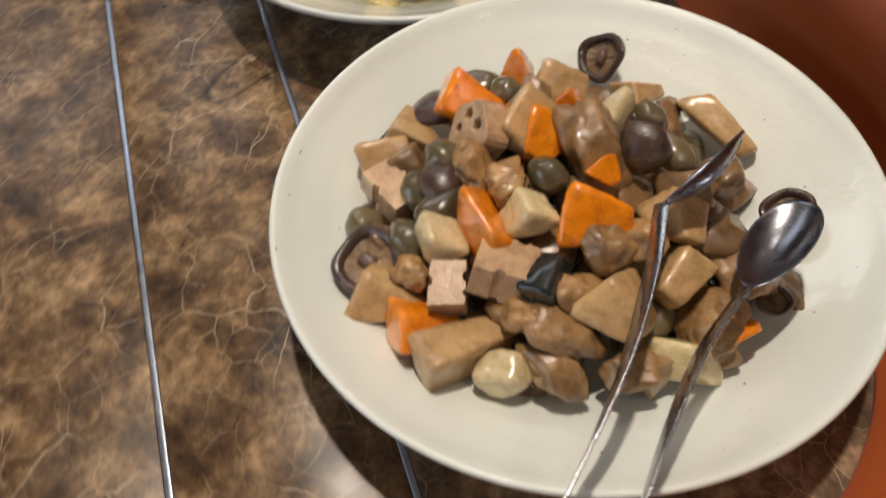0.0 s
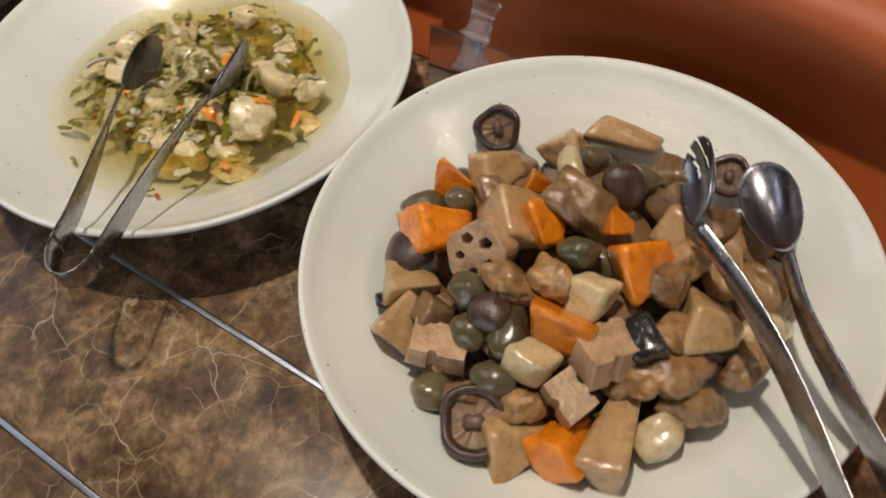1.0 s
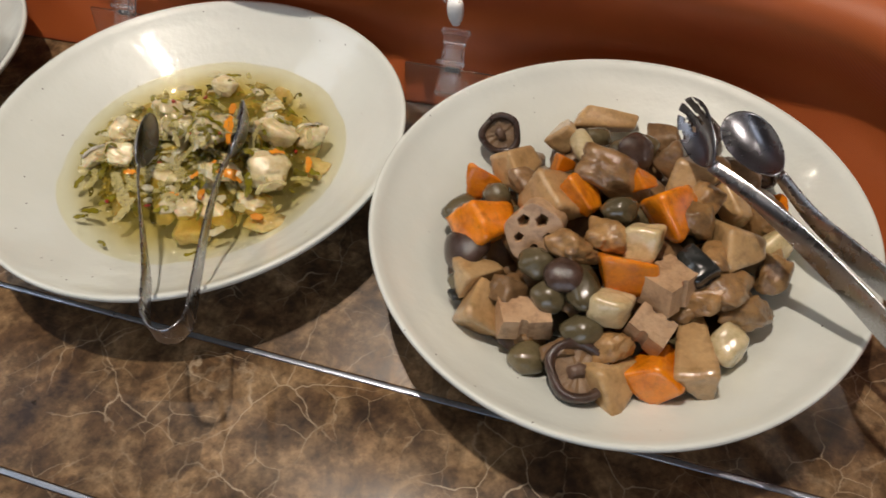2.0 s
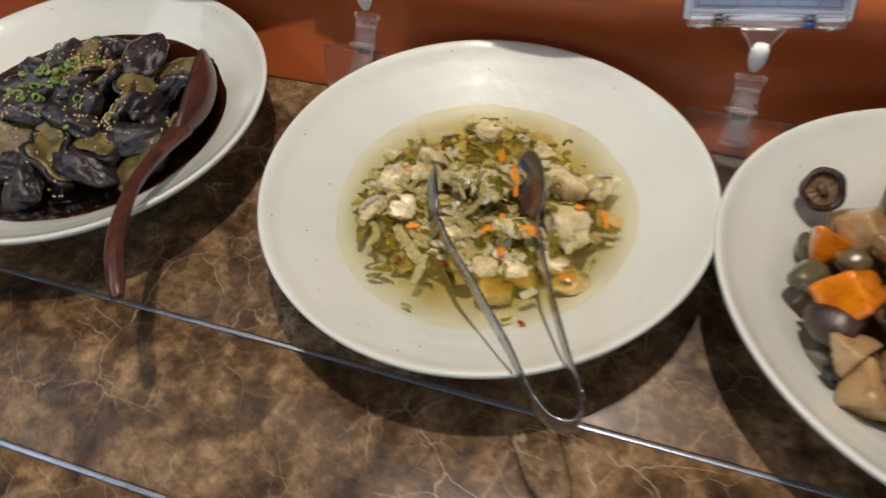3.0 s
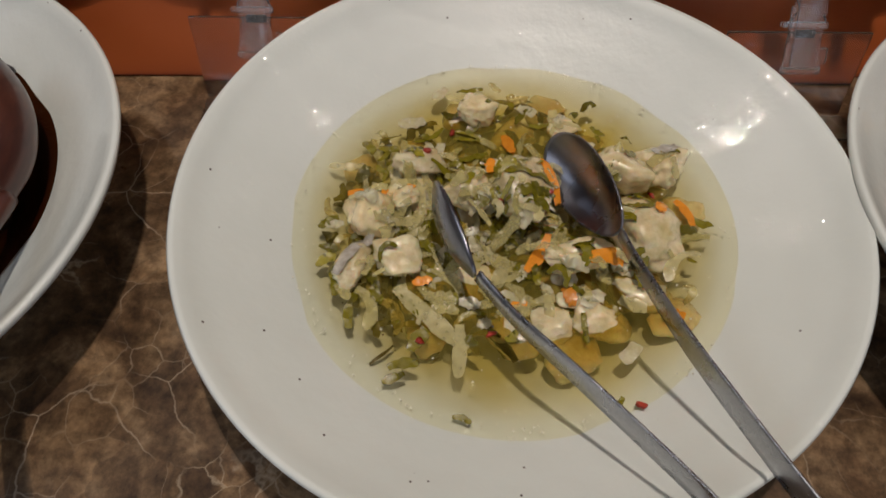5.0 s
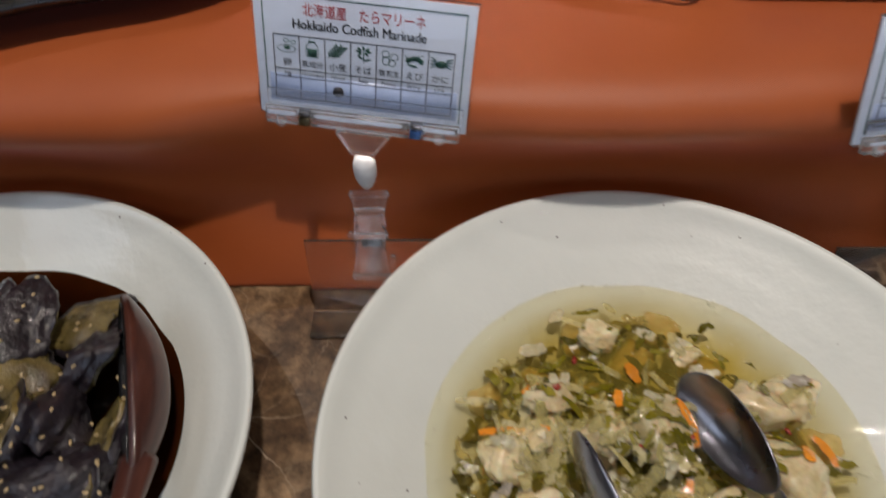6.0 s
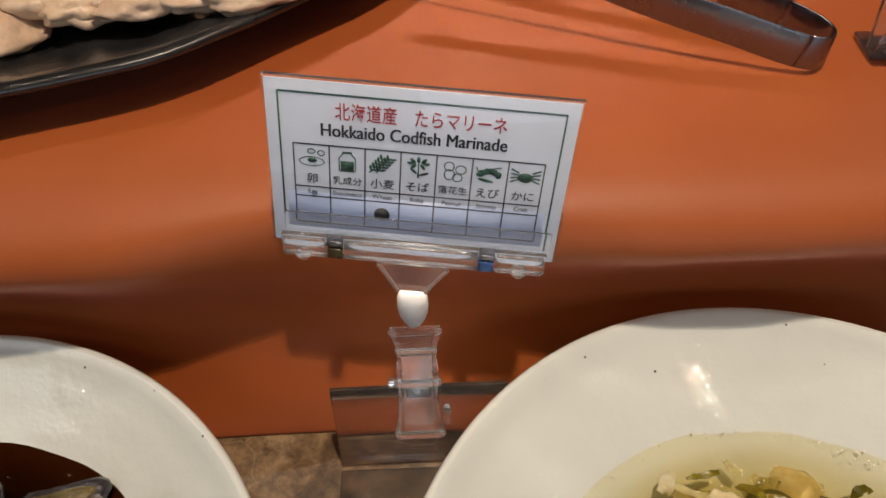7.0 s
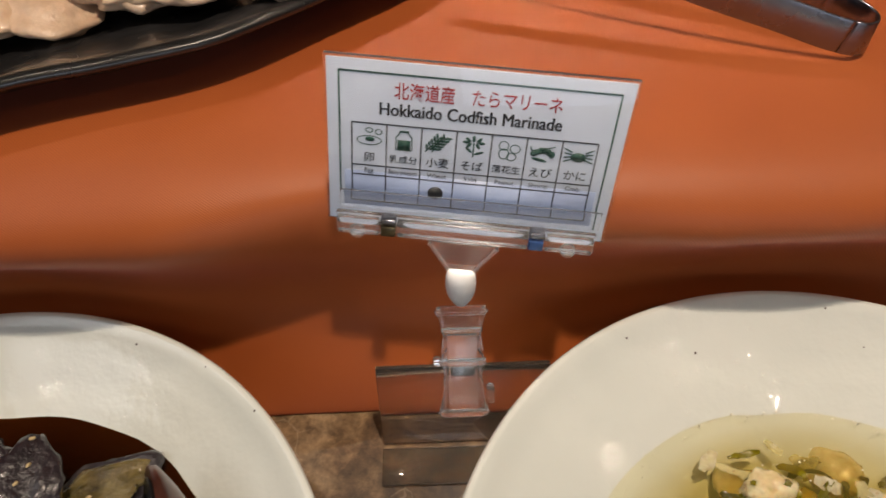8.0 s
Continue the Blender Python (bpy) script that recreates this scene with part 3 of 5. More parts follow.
def icon(kind, x, z):
    """The seven green allergen pictures."""
    if kind == 0:
        return join(hoop(x, z - 0.0006, 0.0034, 0.0014), disc(x + 0.0002, z - 0.0002, 0.0013, 0.0007), hoop(x, z + 0.0026, 0.001, 0.0007), hoop(x + 0.0026, z + 0.0022, 0.0009, 0.0008))
    if kind == 1:
        return join(bar(x, z - 0.0012, 0.0036, 0.0030), stroke(x - 0.0022, z - 0.0028, x - 0.0022, z + 0.0012), stroke(x + 0.0022, z - 0.0028, x + 0.0022, z + 0.0012), stroke(x - 0.0022, z + 0.0012, x - 0.001, z + 0.0028),
                    stroke(x + 0.0022, z + 0.0012, x + 0.001, z + 0.0028), stroke(x - 0.0013, z + 0.003, x + 0.0013, z + 0.003, 0.0006), stroke(x - 0.0022, z - 0.0029, x + 0.0022, z - 0.0029))
    if kind == 2:
        out = []
        for s, lean in ((-0.0008, 0.9), (0.0010, 0.55)):
            out.append(stroke(x - 0.0028 + s, z - 0.0026, x + 0.0014 + s, z + 0.0026))
            for k in range(5):
                fx, fz = x - 0.0018 + s + 0.0007 * k, z - 0.0014 + 0.0009 * k
                out += [disc(fx - 0.0007, fz + 0.0004, 0.0009, 0.00035, turn=100), disc(fx + 0.0008, fz - 0.0002, 0.0009, 0.00035, turn=10)]
        return join(*out)
    if kind == 3:
        return join(*[disc(x + 0.0021 * math.cos(a), z + 0.0016 + 0.0012 * math.sin(a), 0.0010, 0.00045, turn=math.degrees(a)) for a in (0, 0.8, 1.6, 2.4, 3.1, 4.0, 5.3)],
                    stroke(x, z - 0.003, x, z + 0.0016, 0.0004), disc(x + 0.0016, z - 0.0016, 0.0014, 0.0004, turn=20), disc(x - 0.0013, z - 0.0008, 0.0012, 0.0004, turn=140))
    if kind == 4:
        return join(hoop(x - 0.0014, z + 0.0016, 0.0013, 0.0014), hoop(x - 0.0012, z - 0.0010, 0.0014, 0.0016), hoop(x + 0.0018, z + 0.0008, 0.0014, 0.0013), hoop(x + 0.0010, z - 0.0018, 0.0013, 0.0012))
    if kind == 5:
        return join(*[disc(x - 0.0026 + 0.001 * k, z + 0.0012 * math.sin(k * 0.62), 0.0011, 0.0008, turn=-20 * k) for k in range(6)], disc(x - 0.001, z - 0.0018, 0.0022, 0.0005, turn=-12),
                    stroke(x - 0.003, z + 0.001, x + 0.003, z + 0.0026), stroke(x - 0.003, z + 0.0006, x - 0.0038, z + 0.0022))
    return join(disc(x, z, 0.0021, 0.0015), *[stroke(x + s * 0.0018, z - 0.0006 + 0.0007 * k, x + s * 0.0040, z - 0.0016 + 0.0014 * k, 0.0004) for s in (-1, 1) for k in range(4)])


NAMES = (("卵", "Egg"), ("乳成分", "Dairy products"), ("小麦", "Wheat"), ("そば", "Soba"), ("落花生", "Peanut"), ("えび", "Shrimp"), ("かに", "Crab"))
CARD_W, CARD_H = 0.1015, 0.0626


def sign_card(name, m, red, black, dot, label):
    """A printed allergen card in a clear sleeve; its own origin is the middle of its lower edge."""
    t = thing(name, label, "sign", "printed dish cards")
    t.matrix_basis = m
    card = part("card", box((CARD_W, 0.0008, CARD_H), (0, 0, CARD_H / 2), 0.0002), PAPER, t)
    sleeve = part("sleeve", box((CARD_W + 0.0018, 0.0022, CARD_H + 0.0014), (0, 0, CARD_H / 2 + 0.0005), 0.0004), SLEEVE, t, "clear plastic card sleeve")
    sleeve.visible_shadow = False
    W, H = CARD_W / 2 - 0.0042, CARD_H
    border = join(bar(0, H - 0.0042, 2 * W, 0.0006), bar(0, 0.0052, 2 * W, 0.0006), bar(-W, H / 2 + 0.0005, 0.0006, H - 0.0094), bar(W, H / 2 + 0.0005, 0.0006, H - 0.0094))
    part("border", border, GREEN_INK, card, "thin dark border line")
    if red:
        part("writing", moved(letters(red, 0.0066, 0.056), 0.000, -0.0005, H - 0.0104), RED_INK, card, "red Japanese dish name")
    else:
        part("writing", join(bar(-0.018, H - 0.011, 0.02, 0.005), bar(0.012, H - 0.011, 0.028, 0.005)), RED_INK, card, "red bars of unreadable writing")
    if dot >= 0:
        name_line = join(*(moved(letters(black, 0.0066, 0.0615), -0.0020 + dx, -0.0005 - dx * 0.05, H - 0.0171) for dx in (-0.00014, 0.0, 0.00014)))
        part("writing", name_line, INK, card, "bold black English dish name")
    else:
        part("writing", join(moved(letters(black, 0.0060, 0.022), -0.028, -0.0005, H - 0.0190), bar(0.012, H - 0.019, 0.044, 0.004)), INK, card, "bold black English dish name")
    left, wide, top, low = -W + 0.0042, (2 * W - 0.0084) / 7, H - 0.0226, 0.0088
    # not print: the clear jaw lip's bluish reflection, painted onto the card
    part("blue_band", bar(0, low + 0.0052, 2 * W - 0.0030, 0.0142, -0.00043), LIP_TINT, card, "blue-violet cast of the clear jaw lip, painted on the card")
    lines = [bar(left + wide * k, (top + low) / 2, 0.00045, top - low) for k in range(8)]
    lines += [bar(0, z, 2 * W - 0.0084, 0.00045) for z in (top, low, low + 0.0108, low + 0.0147)]
    part("table_lines", join(*lines), INK, card, "thin black table lines")
    for k, (jp, en) in enumerate(NAMES):
        x = left + wide * (k + 0.5)
        drawing = moved(icon(k, 0, 0), 0, 0, 0)
        bmesh.ops.transform(drawing, matrix=Matrix.Translation((x, 0, top - 0.0058)) @ Matrix.Diagonal((1.25, 1, 1.22, 1)), verts=drawing.verts)
        part("picture", drawing, GREEN_INK, card, "small green food picture")
        part("writing", moved(letters(jp, 0.0034 if len(jp) > 2 else 0.0042), x, -0.0005, top - 0.0134), INK, card)
        part("writing", moved(letters(en, 0.0025, 0.0100 if k == 1 else None), x, -0.0005, low + 0.0127), INK, card)
    if dot >= 0:
        part("dot", disc(left + wide * (dot + 0.5), low + 0.0055, 0.0028, 0.0028, -0.00053), INK, card, "round black mark")
    return t


def card_stand():
    """A clear acrylic foot with a clear clip, a white ball joint and a long clear jaw that grips a card."""
    t = thing("card_stand", "clear acrylic card stand with a white ball joint", "sign holder", "clear card stands")
    # origin: on the counter, under the ball joint
    foot = join(box((0.077, 0.0022, 0.0500), (0, -0.0157, 0.0248), 0.0005, pose(0, 0, 0, -13.7)), box((0.077, 0.018, 0.0022), (0, -0.0345, 0.0014), 0.0005))
    part("acrylic_foot", foot, SMOKE, t, "smoky clear acrylic foot")
    lean = Matrix.Translation((0.0, -0.0280, 0.0375)) @ pose(0, 0, 0, -36)

    def at(size, x, y, z, edge=0.0006):
        bm = box(size, (x, y, z), edge)
        bmesh.ops.transform(bm, matrix=lean, verts=bm.verts)
        return bm

    def rail(x):
        """One side of the clip, drawn in at the waist and flared at both ends."""
        bm = tube([(x * 1.22, 0.001, 0.000), (x * 1.02, 0.001, 0.007), (x * 0.92, 0.0012, 0.018), (x * 0.98, 0.0012, 0.028), (x * 0.90, 0.001, 0.037), (x * 1.10, 0.001, 0.0445), (x * 1.28, 0.001, 0.0475)], (0.0016, 0.0012, 0.0011, 0.0013, 0.0011, 0.0013, 0.0016), 30, 8)
        bmesh.ops.transform(bm, matrix=lean, verts=bm.verts)
        return bm

    def rod(half, y, z, rad):
        bm = tube([(-half, y, z), (-half * 0.4, y, z), (half * 0.4, y, z), (half, y, z)], (rad,) * 4, 10, 10)
        bmesh.ops.transform(bm, matrix=lean, verts=bm.verts)
        return bm

    part("clip_front", at((0.0130, 0.0016, 0.044), 0, 0, 0.0240), ACRYLIC, t, "clear moulded clip plate")
    part("clip_back", at((0.0130, 0.0016, 0.030), 0, 0.0085, 0.018), ACRYLIC, t, "clear moulded clip plate")
    for x in (-0.0080, 0.0080):
        part("clip_side", rail(x), ACRYLIC, t)
    for half, z, rad in ((0.0098, 0.0006, 0.0020), (0.0100, 0.0240, 0.0018), (0.0088, 0.0385, 0.0011), (0.0103, 0.0470, 0.0022)):
        part("clip_lip", rod(half, 0.001, z, rad), ACRYLIC, t)
    part("clip_ear", at((0.0030, 0.006, 0.0030), -0.0112, 0.003, 0.0240, 0.0009), ACRYLIC, t)
    part("clip_ear", at((0.0034, 0.005, 0.0085), 0.0118, 0.003, 0.0085, 0.0012), ACRYLIC, t)
    part("spring", at((0.0095, 0.0030, 0.0042), 0, 0.0030, 0.0195), plain("dark_spring", (0.05, 0.05, 0.05), 0.3, 0.8, 400), t, "dark steel spring")
    ball = lathe([(0, -0.0135), (0.0030, -0.0125), (0.0048, -0.0085), (0.0058, -0.0052), (0.0062, -0.0010), (0.0060, 0.0035), (0.0048, 0.0072), (0, 0.0085)], 28)
    part("ball_joint", moved(ball, 0, 0.0005, 0.0940), NYLON, t, "white nylon ball joint")
    return t


CARD_TURN = pose(0, 0, 0, -12.4, 4.5, -6.1)


def jaw(t, m):
    """The gripping jaw of a stand, along the lower edge of its card."""
    def at(size, x, y, z, edge=0.0005):
        bm = box(size, (x, y, z), edge)
        bmesh.ops.transform(bm, matrix=m, verts=bm.verts)
        return bm

    front = part("jaw_front", at((0.0960, 0.0022, 0.0085), 0, -0.0034, 0.0020), ACRYLIC, t, "long clear gripping jaw")
    part("jaw_back", at((0.0960, 0.0022, 0.0085), 0, 0.0034, 0.0020), ACRYLIC, t, "long clear gripping jaw")
    part("jaw_lip", at((0.0955, 0.0008, 0.0080), 0.001, -0.0024, 0.0110), ACRYLIC, t)
    def rod(x0, x1, y, z, rad):
        bm = tube([(x0, y, z), (x0 * 0.6 + x1 * 0.4, y, z), (x0 * 0.4 + x1 * 0.6, y, z), (x1, y, z)], (rad,) * 4, 8, 10)
        bmesh.ops.transform(bm, matrix=m, verts=bm.verts)
        return bm

    for x0, x1 in ((-0.0470, -0.0320), (-0.0250, 0.0232), (0.0300, 0.0470)):
        part("hinge_barrel", rod(x0, x1, -0.0052, 0.0040, 0.0017), ACRYLIC, t)
        part("jaw_ridge", rod(x0, x1, -0.0050, -0.0016, 0.0008), ACRYLIC, t)
    for x, mat in ((-0.0285, BRASS), (0.0265, BLUE_STEEL)):
        spring = part("jaw_spring", at((0.0056, 0.0106, 0.0044), x, -0.0006, -0.0002), mat, front, "small metal jaw spring")
        part("spring_cap", at((0.0058, 0.0110, 0.0022), x, -0.0006, 0.0042), BOWL_STEEL, spring, "bright rolled edge of the spring")
    for x in (-0.0400, 0.0385):
        boss = lathe([(0, 0.0028), (0.0014, 0.0026), (0.0026, 0.0016), (0.0030, 0.0), (0.0026, -0.0012), (0, -0.0014)], 18)
        bmesh.ops.transform(boss, matrix=m @ pose(x, -0.0050, -0.0010, 90), verts=boss.verts)
        part("hinge_boss", boss, ACRYLIC, t)
    neck = bmesh.new()
    vs = [neck.verts.new(v) for v in ((-0.0135, -0.0025, -0.005), (0.0135, -0.0025, -0.005), (0.0055, -0.0028, -0.0168), (-0.0055, -0.0028, -0.0168), (-0.0135, 0.0025, -0.005), (0.0135, 0.0025, -0.005), (0.0055, 0.0028, -0.0168), (-0.0055, 0.0028, -0.0168))]
    for idx in ((0, 3, 2, 1), (4, 5, 6, 7), (0, 1, 5, 4), (1, 2, 6, 5), (2, 3, 7, 6), (3, 0, 4, 7)):
        neck.faces.new([vs[i] for i in idx])
    bmesh.ops.transform(neck, matrix=m, verts=neck.verts)
    part("neck", neck, ACRYLIC, t, smooth=False)
    for x in (-1, 1):
        rib = tube([(x * 0.0130, -0.0034, -0.005), (x * 0.0105, -0.0034, -0.0085), (x * 0.0075, -0.0034, -0.0130), (x * 0.0052, -0.0034, -0.0168)], (0.0008,) * 4, 10, 8)
        bmesh.ops.transform(rib, matrix=m, verts=rib.verts)
        part("neck_rib", rib, ACRYLIC, t)


stand = card_stand()
jaw(stand, pose(0.0020, 0.0043, 0.1206) @ CARD_TURN)
stand.matrix_basis = pose(-0.1352, 0.2590, 0.0003)
stand2 = card_stand()
LEVEL_TURN = pose(0, 0, 0, -12.4, -5, 4)
jaw(stand2, pose(-0.003, 0.0043, 0.1165) @ LEVEL_TURN)
stand2.matrix_basis = pose(0.1565, 0.2515, 0.0003)
tagged(stand2, "clear acrylic card stand gripping a dish card beside the vegetable plate")
for o in (*stand.children, *stand2.children):
    if o.data.materials[0] == ACRYLIC:
        o.visible_shadow = False
sign_card("dish_card", pose(-0.1332, 0.2633, 0.1223) @ CARD_TURN, "北海道産　たらマリーネ", "Hokkaido Codfish Marinade", 2, "white allergen card for codfish marinade in a clear sleeve")
sign_card("dish_card", pose(0.1565, 0.2515, 0.0003) @ pose(-0.003, 0.0043, 0.1180) @ LEVEL_TURN, "", "Chicken", -1, "white allergen card in a clear stand beside the vegetables")


# ---- food shapes ----
rng = random.Random(11)


def cut_piece(a, b, c, points=9, seed=0, edge=0.0012):
    """A rough-cut chunk: the hull of a few points near an ellipsoid's surface, with softened edges."""
    r = random.Random(seed)
    bm = bmesh.new()
    for k in range(points):
        z = 1 - 2 * (k + 0.5) / points
        ang = k * 2.4 + r.uniform(-0.5, 0.5)
        w = math.sqrt(max(0, 1 - z * z)) * r.uniform(0.85, 1.12)
        bm.verts.new((a * 1.32 * w * math.cos(ang), b * 1.32 * w * math.sin(ang), c * 1.25 * z))
    bmesh.ops.convex_hull(bm, input=bm.verts)
    bmesh.ops.dissolve_limit(bm, angle_limit=0.12, verts=bm.verts, edges=bm.edges)
    return weathered(bm, edge, seed)


def weathered(bm, edge, seed):
    """Softened edges and the slight unevenness of a cooked surface."""
    for v in bm.verts:
        v.co += Vector([noise.noise(v.co * 60 + Vector((seed, i * 7.3, 0))) for i in range(3)]) * 0.0012
    bmesh.ops.bevel(bm, geom=bm.edges[:], offset=edge, segments=2, affect="EDGES", clamp_overlap=True)
    bmesh.ops.recalc_face_normals(bm, faces=bm.faces)
    return bm


def lump(a, b, c, rough=0.1, seed=0, detail=3, freq=1.6, ragged=0.0, flake=0.0):
    """A rounded or ragged lump."""
    bm = bmesh.new()
    bmesh.ops.create_icosphere(bm, subdivisions=detail, radius=1)
    for v in bm.verts:
        q = v.co.copy()
        d = 1 + rough * noise.noise(q * freq + Vector((seed * 3.7, 1, 2)))
        if ragged:
            d += ragged * (0.6 - 2 * abs(noise.noise(q * 2.0 + Vector((seed, 9, 4)))) + 0.35 - 0.9 * abs(noise.noise(q * 4.6 + Vector((2, seed, 4)))))
        if flake:
            d += flake * math.sin(q.x * 11 + 5 * noise.noise(q * 1.3 + Vector((seed, 0, 0)))) * (0.5 + noise.noise(q * 2.2))
            d *= 0.86 + 0.14 / max(abs(q.x), abs(q.y), 0.6)
        v.co = Vector((q.x * a, q.y * b, q.z * c)) * d
    bmesh.ops.recalc_face_normals(bm, faces=bm.faces)
    return bm


def chunk(a, b, c, planes=11, seed=0, soft=12, dents=0.06, fibre=0.0, detail=4, skew=True):
    """A cut piece: flat faces meeting in edges of a given softness, uneven, with fibres along x."""
    r = np.random.default_rng(seed + 1000)
    bm = bmesh.new()
    bmesh.ops.create_icosphere(bm, subdivisions=detail, radius=1)
    q = np.array([v.co for v in bm.verts])
    turn = np.linalg.qr(r.normal(size=(3, 3)))[0] if skew else np.eye(3)
    n = np.vstack([r.normal(size=(planes, 3)), turn, -turn])
    n /= np.linalg.norm(n, axis=1)[:, None]
    h = r.uniform(0.66, 1.12, len(n))
    d = (np.maximum(q @ n.T / h, 0) ** soft).sum(1) ** (-1 / soft)
    for v, p, k in zip(bm.verts, q, d):
        w = Vector(p)
        k += dents * (noise.noise(w * 1.7 + Vector((seed, 3, 1))) + 0.6 * noise.noise(w * 4.1 + Vector((2, seed, 8))))
        if fibre:
            k += fibre * math.sin((w.y + 0.4 * w.z) * 16 + 4 * noise.noise(w * 1.5 + Vector((0, 5, seed)))) * max(0, 0.4 + noise.noise(w * 2.1 + Vector((seed, 1, 0))))
        v.co = Vector((p[0] * a, p[1] * b, p[2] * c)) * k
    bmesh.ops.recalc_face_normals(bm, faces=bm.faces)
    return bm


def heap_z(x, y, top, fall, reach):
    return top - fall * min((x * x + y * y) / reach**2, 1.5)


def dish_z(r):
    """The height of a plate's inner surface at a radius."""
    inner = PLATE[:10]
    for (r0, z0), (r1, z1) in zip(inner, inner[1:]):
        if r <= r1:
            return z0 + (z1 - z0) * (r - r0) / (r1 - r0)
    return 0.06


# ---- simmered vegetables ----
CARROT = food("simmered_carrot", (0.68, 0.185, 0.005), (0.86, 0.30, 0.010), 70, 600, 0.22, 0.25, 0.8, 0.12, spots=(0.42, 0.10, 0.006))
BAMBOO = food("bamboo_shoot", (0.37, 0.232, 0.106), (0.56, 0.39, 0.208), 40, 420, 0.30, 0.3, 0.7, 0.08, spots=(0.25, 0.15, 0.055))
BURDOCK = food("brown_burdock", (0.15, 0.084, 0.037), (0.31, 0.192, 0.098), 45, 500, 0.30, 0.4, 0.7, spots=(0.075, 0.040, 0.016))
LOTUS = food("lotus_root", (0.45, 0.29, 0.17), (0.63, 0.45, 0.30), 45, 300, 0.35, 1.2, 0.35, 0.08, spots=(0.20, 0.11, 0.06))
TARO = food("white_taro", (0.52, 0.43, 0.24), (0.70, 0.61, 0.41), 40, 500, 0.25, 0.2, 0.8, 0.15, spots=(0.36, 0.26, 0.11))
KONJAC = food("grey_konjac", (0.075, 0.062, 0.034), (0.16, 0.135, 0.078), 60, 700, 0.22, 0.25, 0.8)
CHICKEN = food("stewed_chicken", (0.20, 0.108, 0.040), (0.46, 0.285, 0.13), 90, 420, 0.28, 0.8, 0.7, 0.08, spots=(0.075, 0.040, 0.016))
CAP = food("shiitake_cap", (0.028, 0.016, 0.013), (0.08, 0.048, 0.036), 110, 600, 0.25, 0.7, 0.6)
GILL = food("shiitake_gills", (0.10, 0.058, 0.03), (0.24, 0.155, 0.085), 130, 500, 0.4, 0.9, 0.3)
STEM = food("shiitake_stem", (0.09, 0.055, 0.04), (0.17, 0.11, 0.08), 90, 500, 0.35, 0.6, 0.3)
BEAN = food("black_konjac", (0.008, 0.010, 0.011), (0.022, 0.026, 0.027), 60, 400, 0.2, 0.2, 0.6)
STEW = "simmered vegetables heaped on the plate"
MIX_TOP = (0.088, 0.037, 0.1)


def settle(ob, x, y, sink, tilt=18, az=0.0, top=MIX_TOP, centre=MIX, seed=0):
    """Lay a piece on the heap at (x, y) millimetres from the plate's middle."""
    r = random.Random(seed * 31 + 7)
    z = max(heap_z(x / 1000, y / 1000, *top) - sink, dish_z(math.hypot(x, y) / 1000) + sink * 0.55)
    ob.matrix_basis = pose(centre[0] + x / 1000, centre[1] + y / 1000, z, r.uniform(-tilt, tilt), r.uniform(-tilt, tilt), az)
    return ob


def pieces(name, rows, build, material, label, category, sink=0.6, tilt=18, **where):
    for k, (x, y, a, b, az) in enumerate(rows):
        a, b = a / 1000, b / 1000
        ob = mesh_object(name, build(a, b, k), material)
        settle(ob, x, y, sink * min(a, b), tilt, az, seed=k + len(name), **where)
        tagged(ob, label, category, where.get("group", STEW))


def wedge_piece(a, b, c, sides=4, tip=0.4, seed=0, soft=17):
    """A knife-cut wedge along x: flat sides meeting in softened edges, one end larger than the other."""
    r = np.random.default_rng(seed * 17 + 3)
    bm = bmesh.new()
    bmesh.ops.create_icosphere(bm, subdivisions=4, radius=1)
    q = np.array([v.co for v in bm.verts])
    ang = np.arange(sides) * 2 * math.pi / sides + math.pi / sides + r.uniform(-0.25, 0.25, sides)
    slope = (1 - tip) * 0.5
    walls = np.stack([np.full(sides, slope), np.cos(ang), np.sin(ang)], 1)
    ends = np.array([[1, 0, 0], [-1, 0, 0]]) + r.normal(0, 0.14, (2, 3))
    n = np.vstack([walls, ends])
    n /= np.linalg.norm(n, axis=1)[:, None]
    h = np.concatenate([r.uniform(0.62, 0.82, sides) * (0.6 + 0.4 * tip if sides == 3 else 1.0), r.uniform(0.88, 1.0, 2)])
    d = (np.maximum(q @ n.T / h, 0) ** soft).sum(1) ** (-1 / soft)
    for v, w, k in zip(bm.verts, q, d):
        w = Vector(w)
        k += 0.05 * noise.noise(w * 1.6 + Vector((seed, 3, 1))) + 0.025 * noise.noise(w * 4.5 + Vector((2, seed, 8)))
        v.co = Vector((w.x * a, w.y * b * 1.15, w.z * c * 1.15)) * min(k, 1.7)
    bmesh.ops.recalc_face_normals(bm, faces=bm.faces)
    return bm


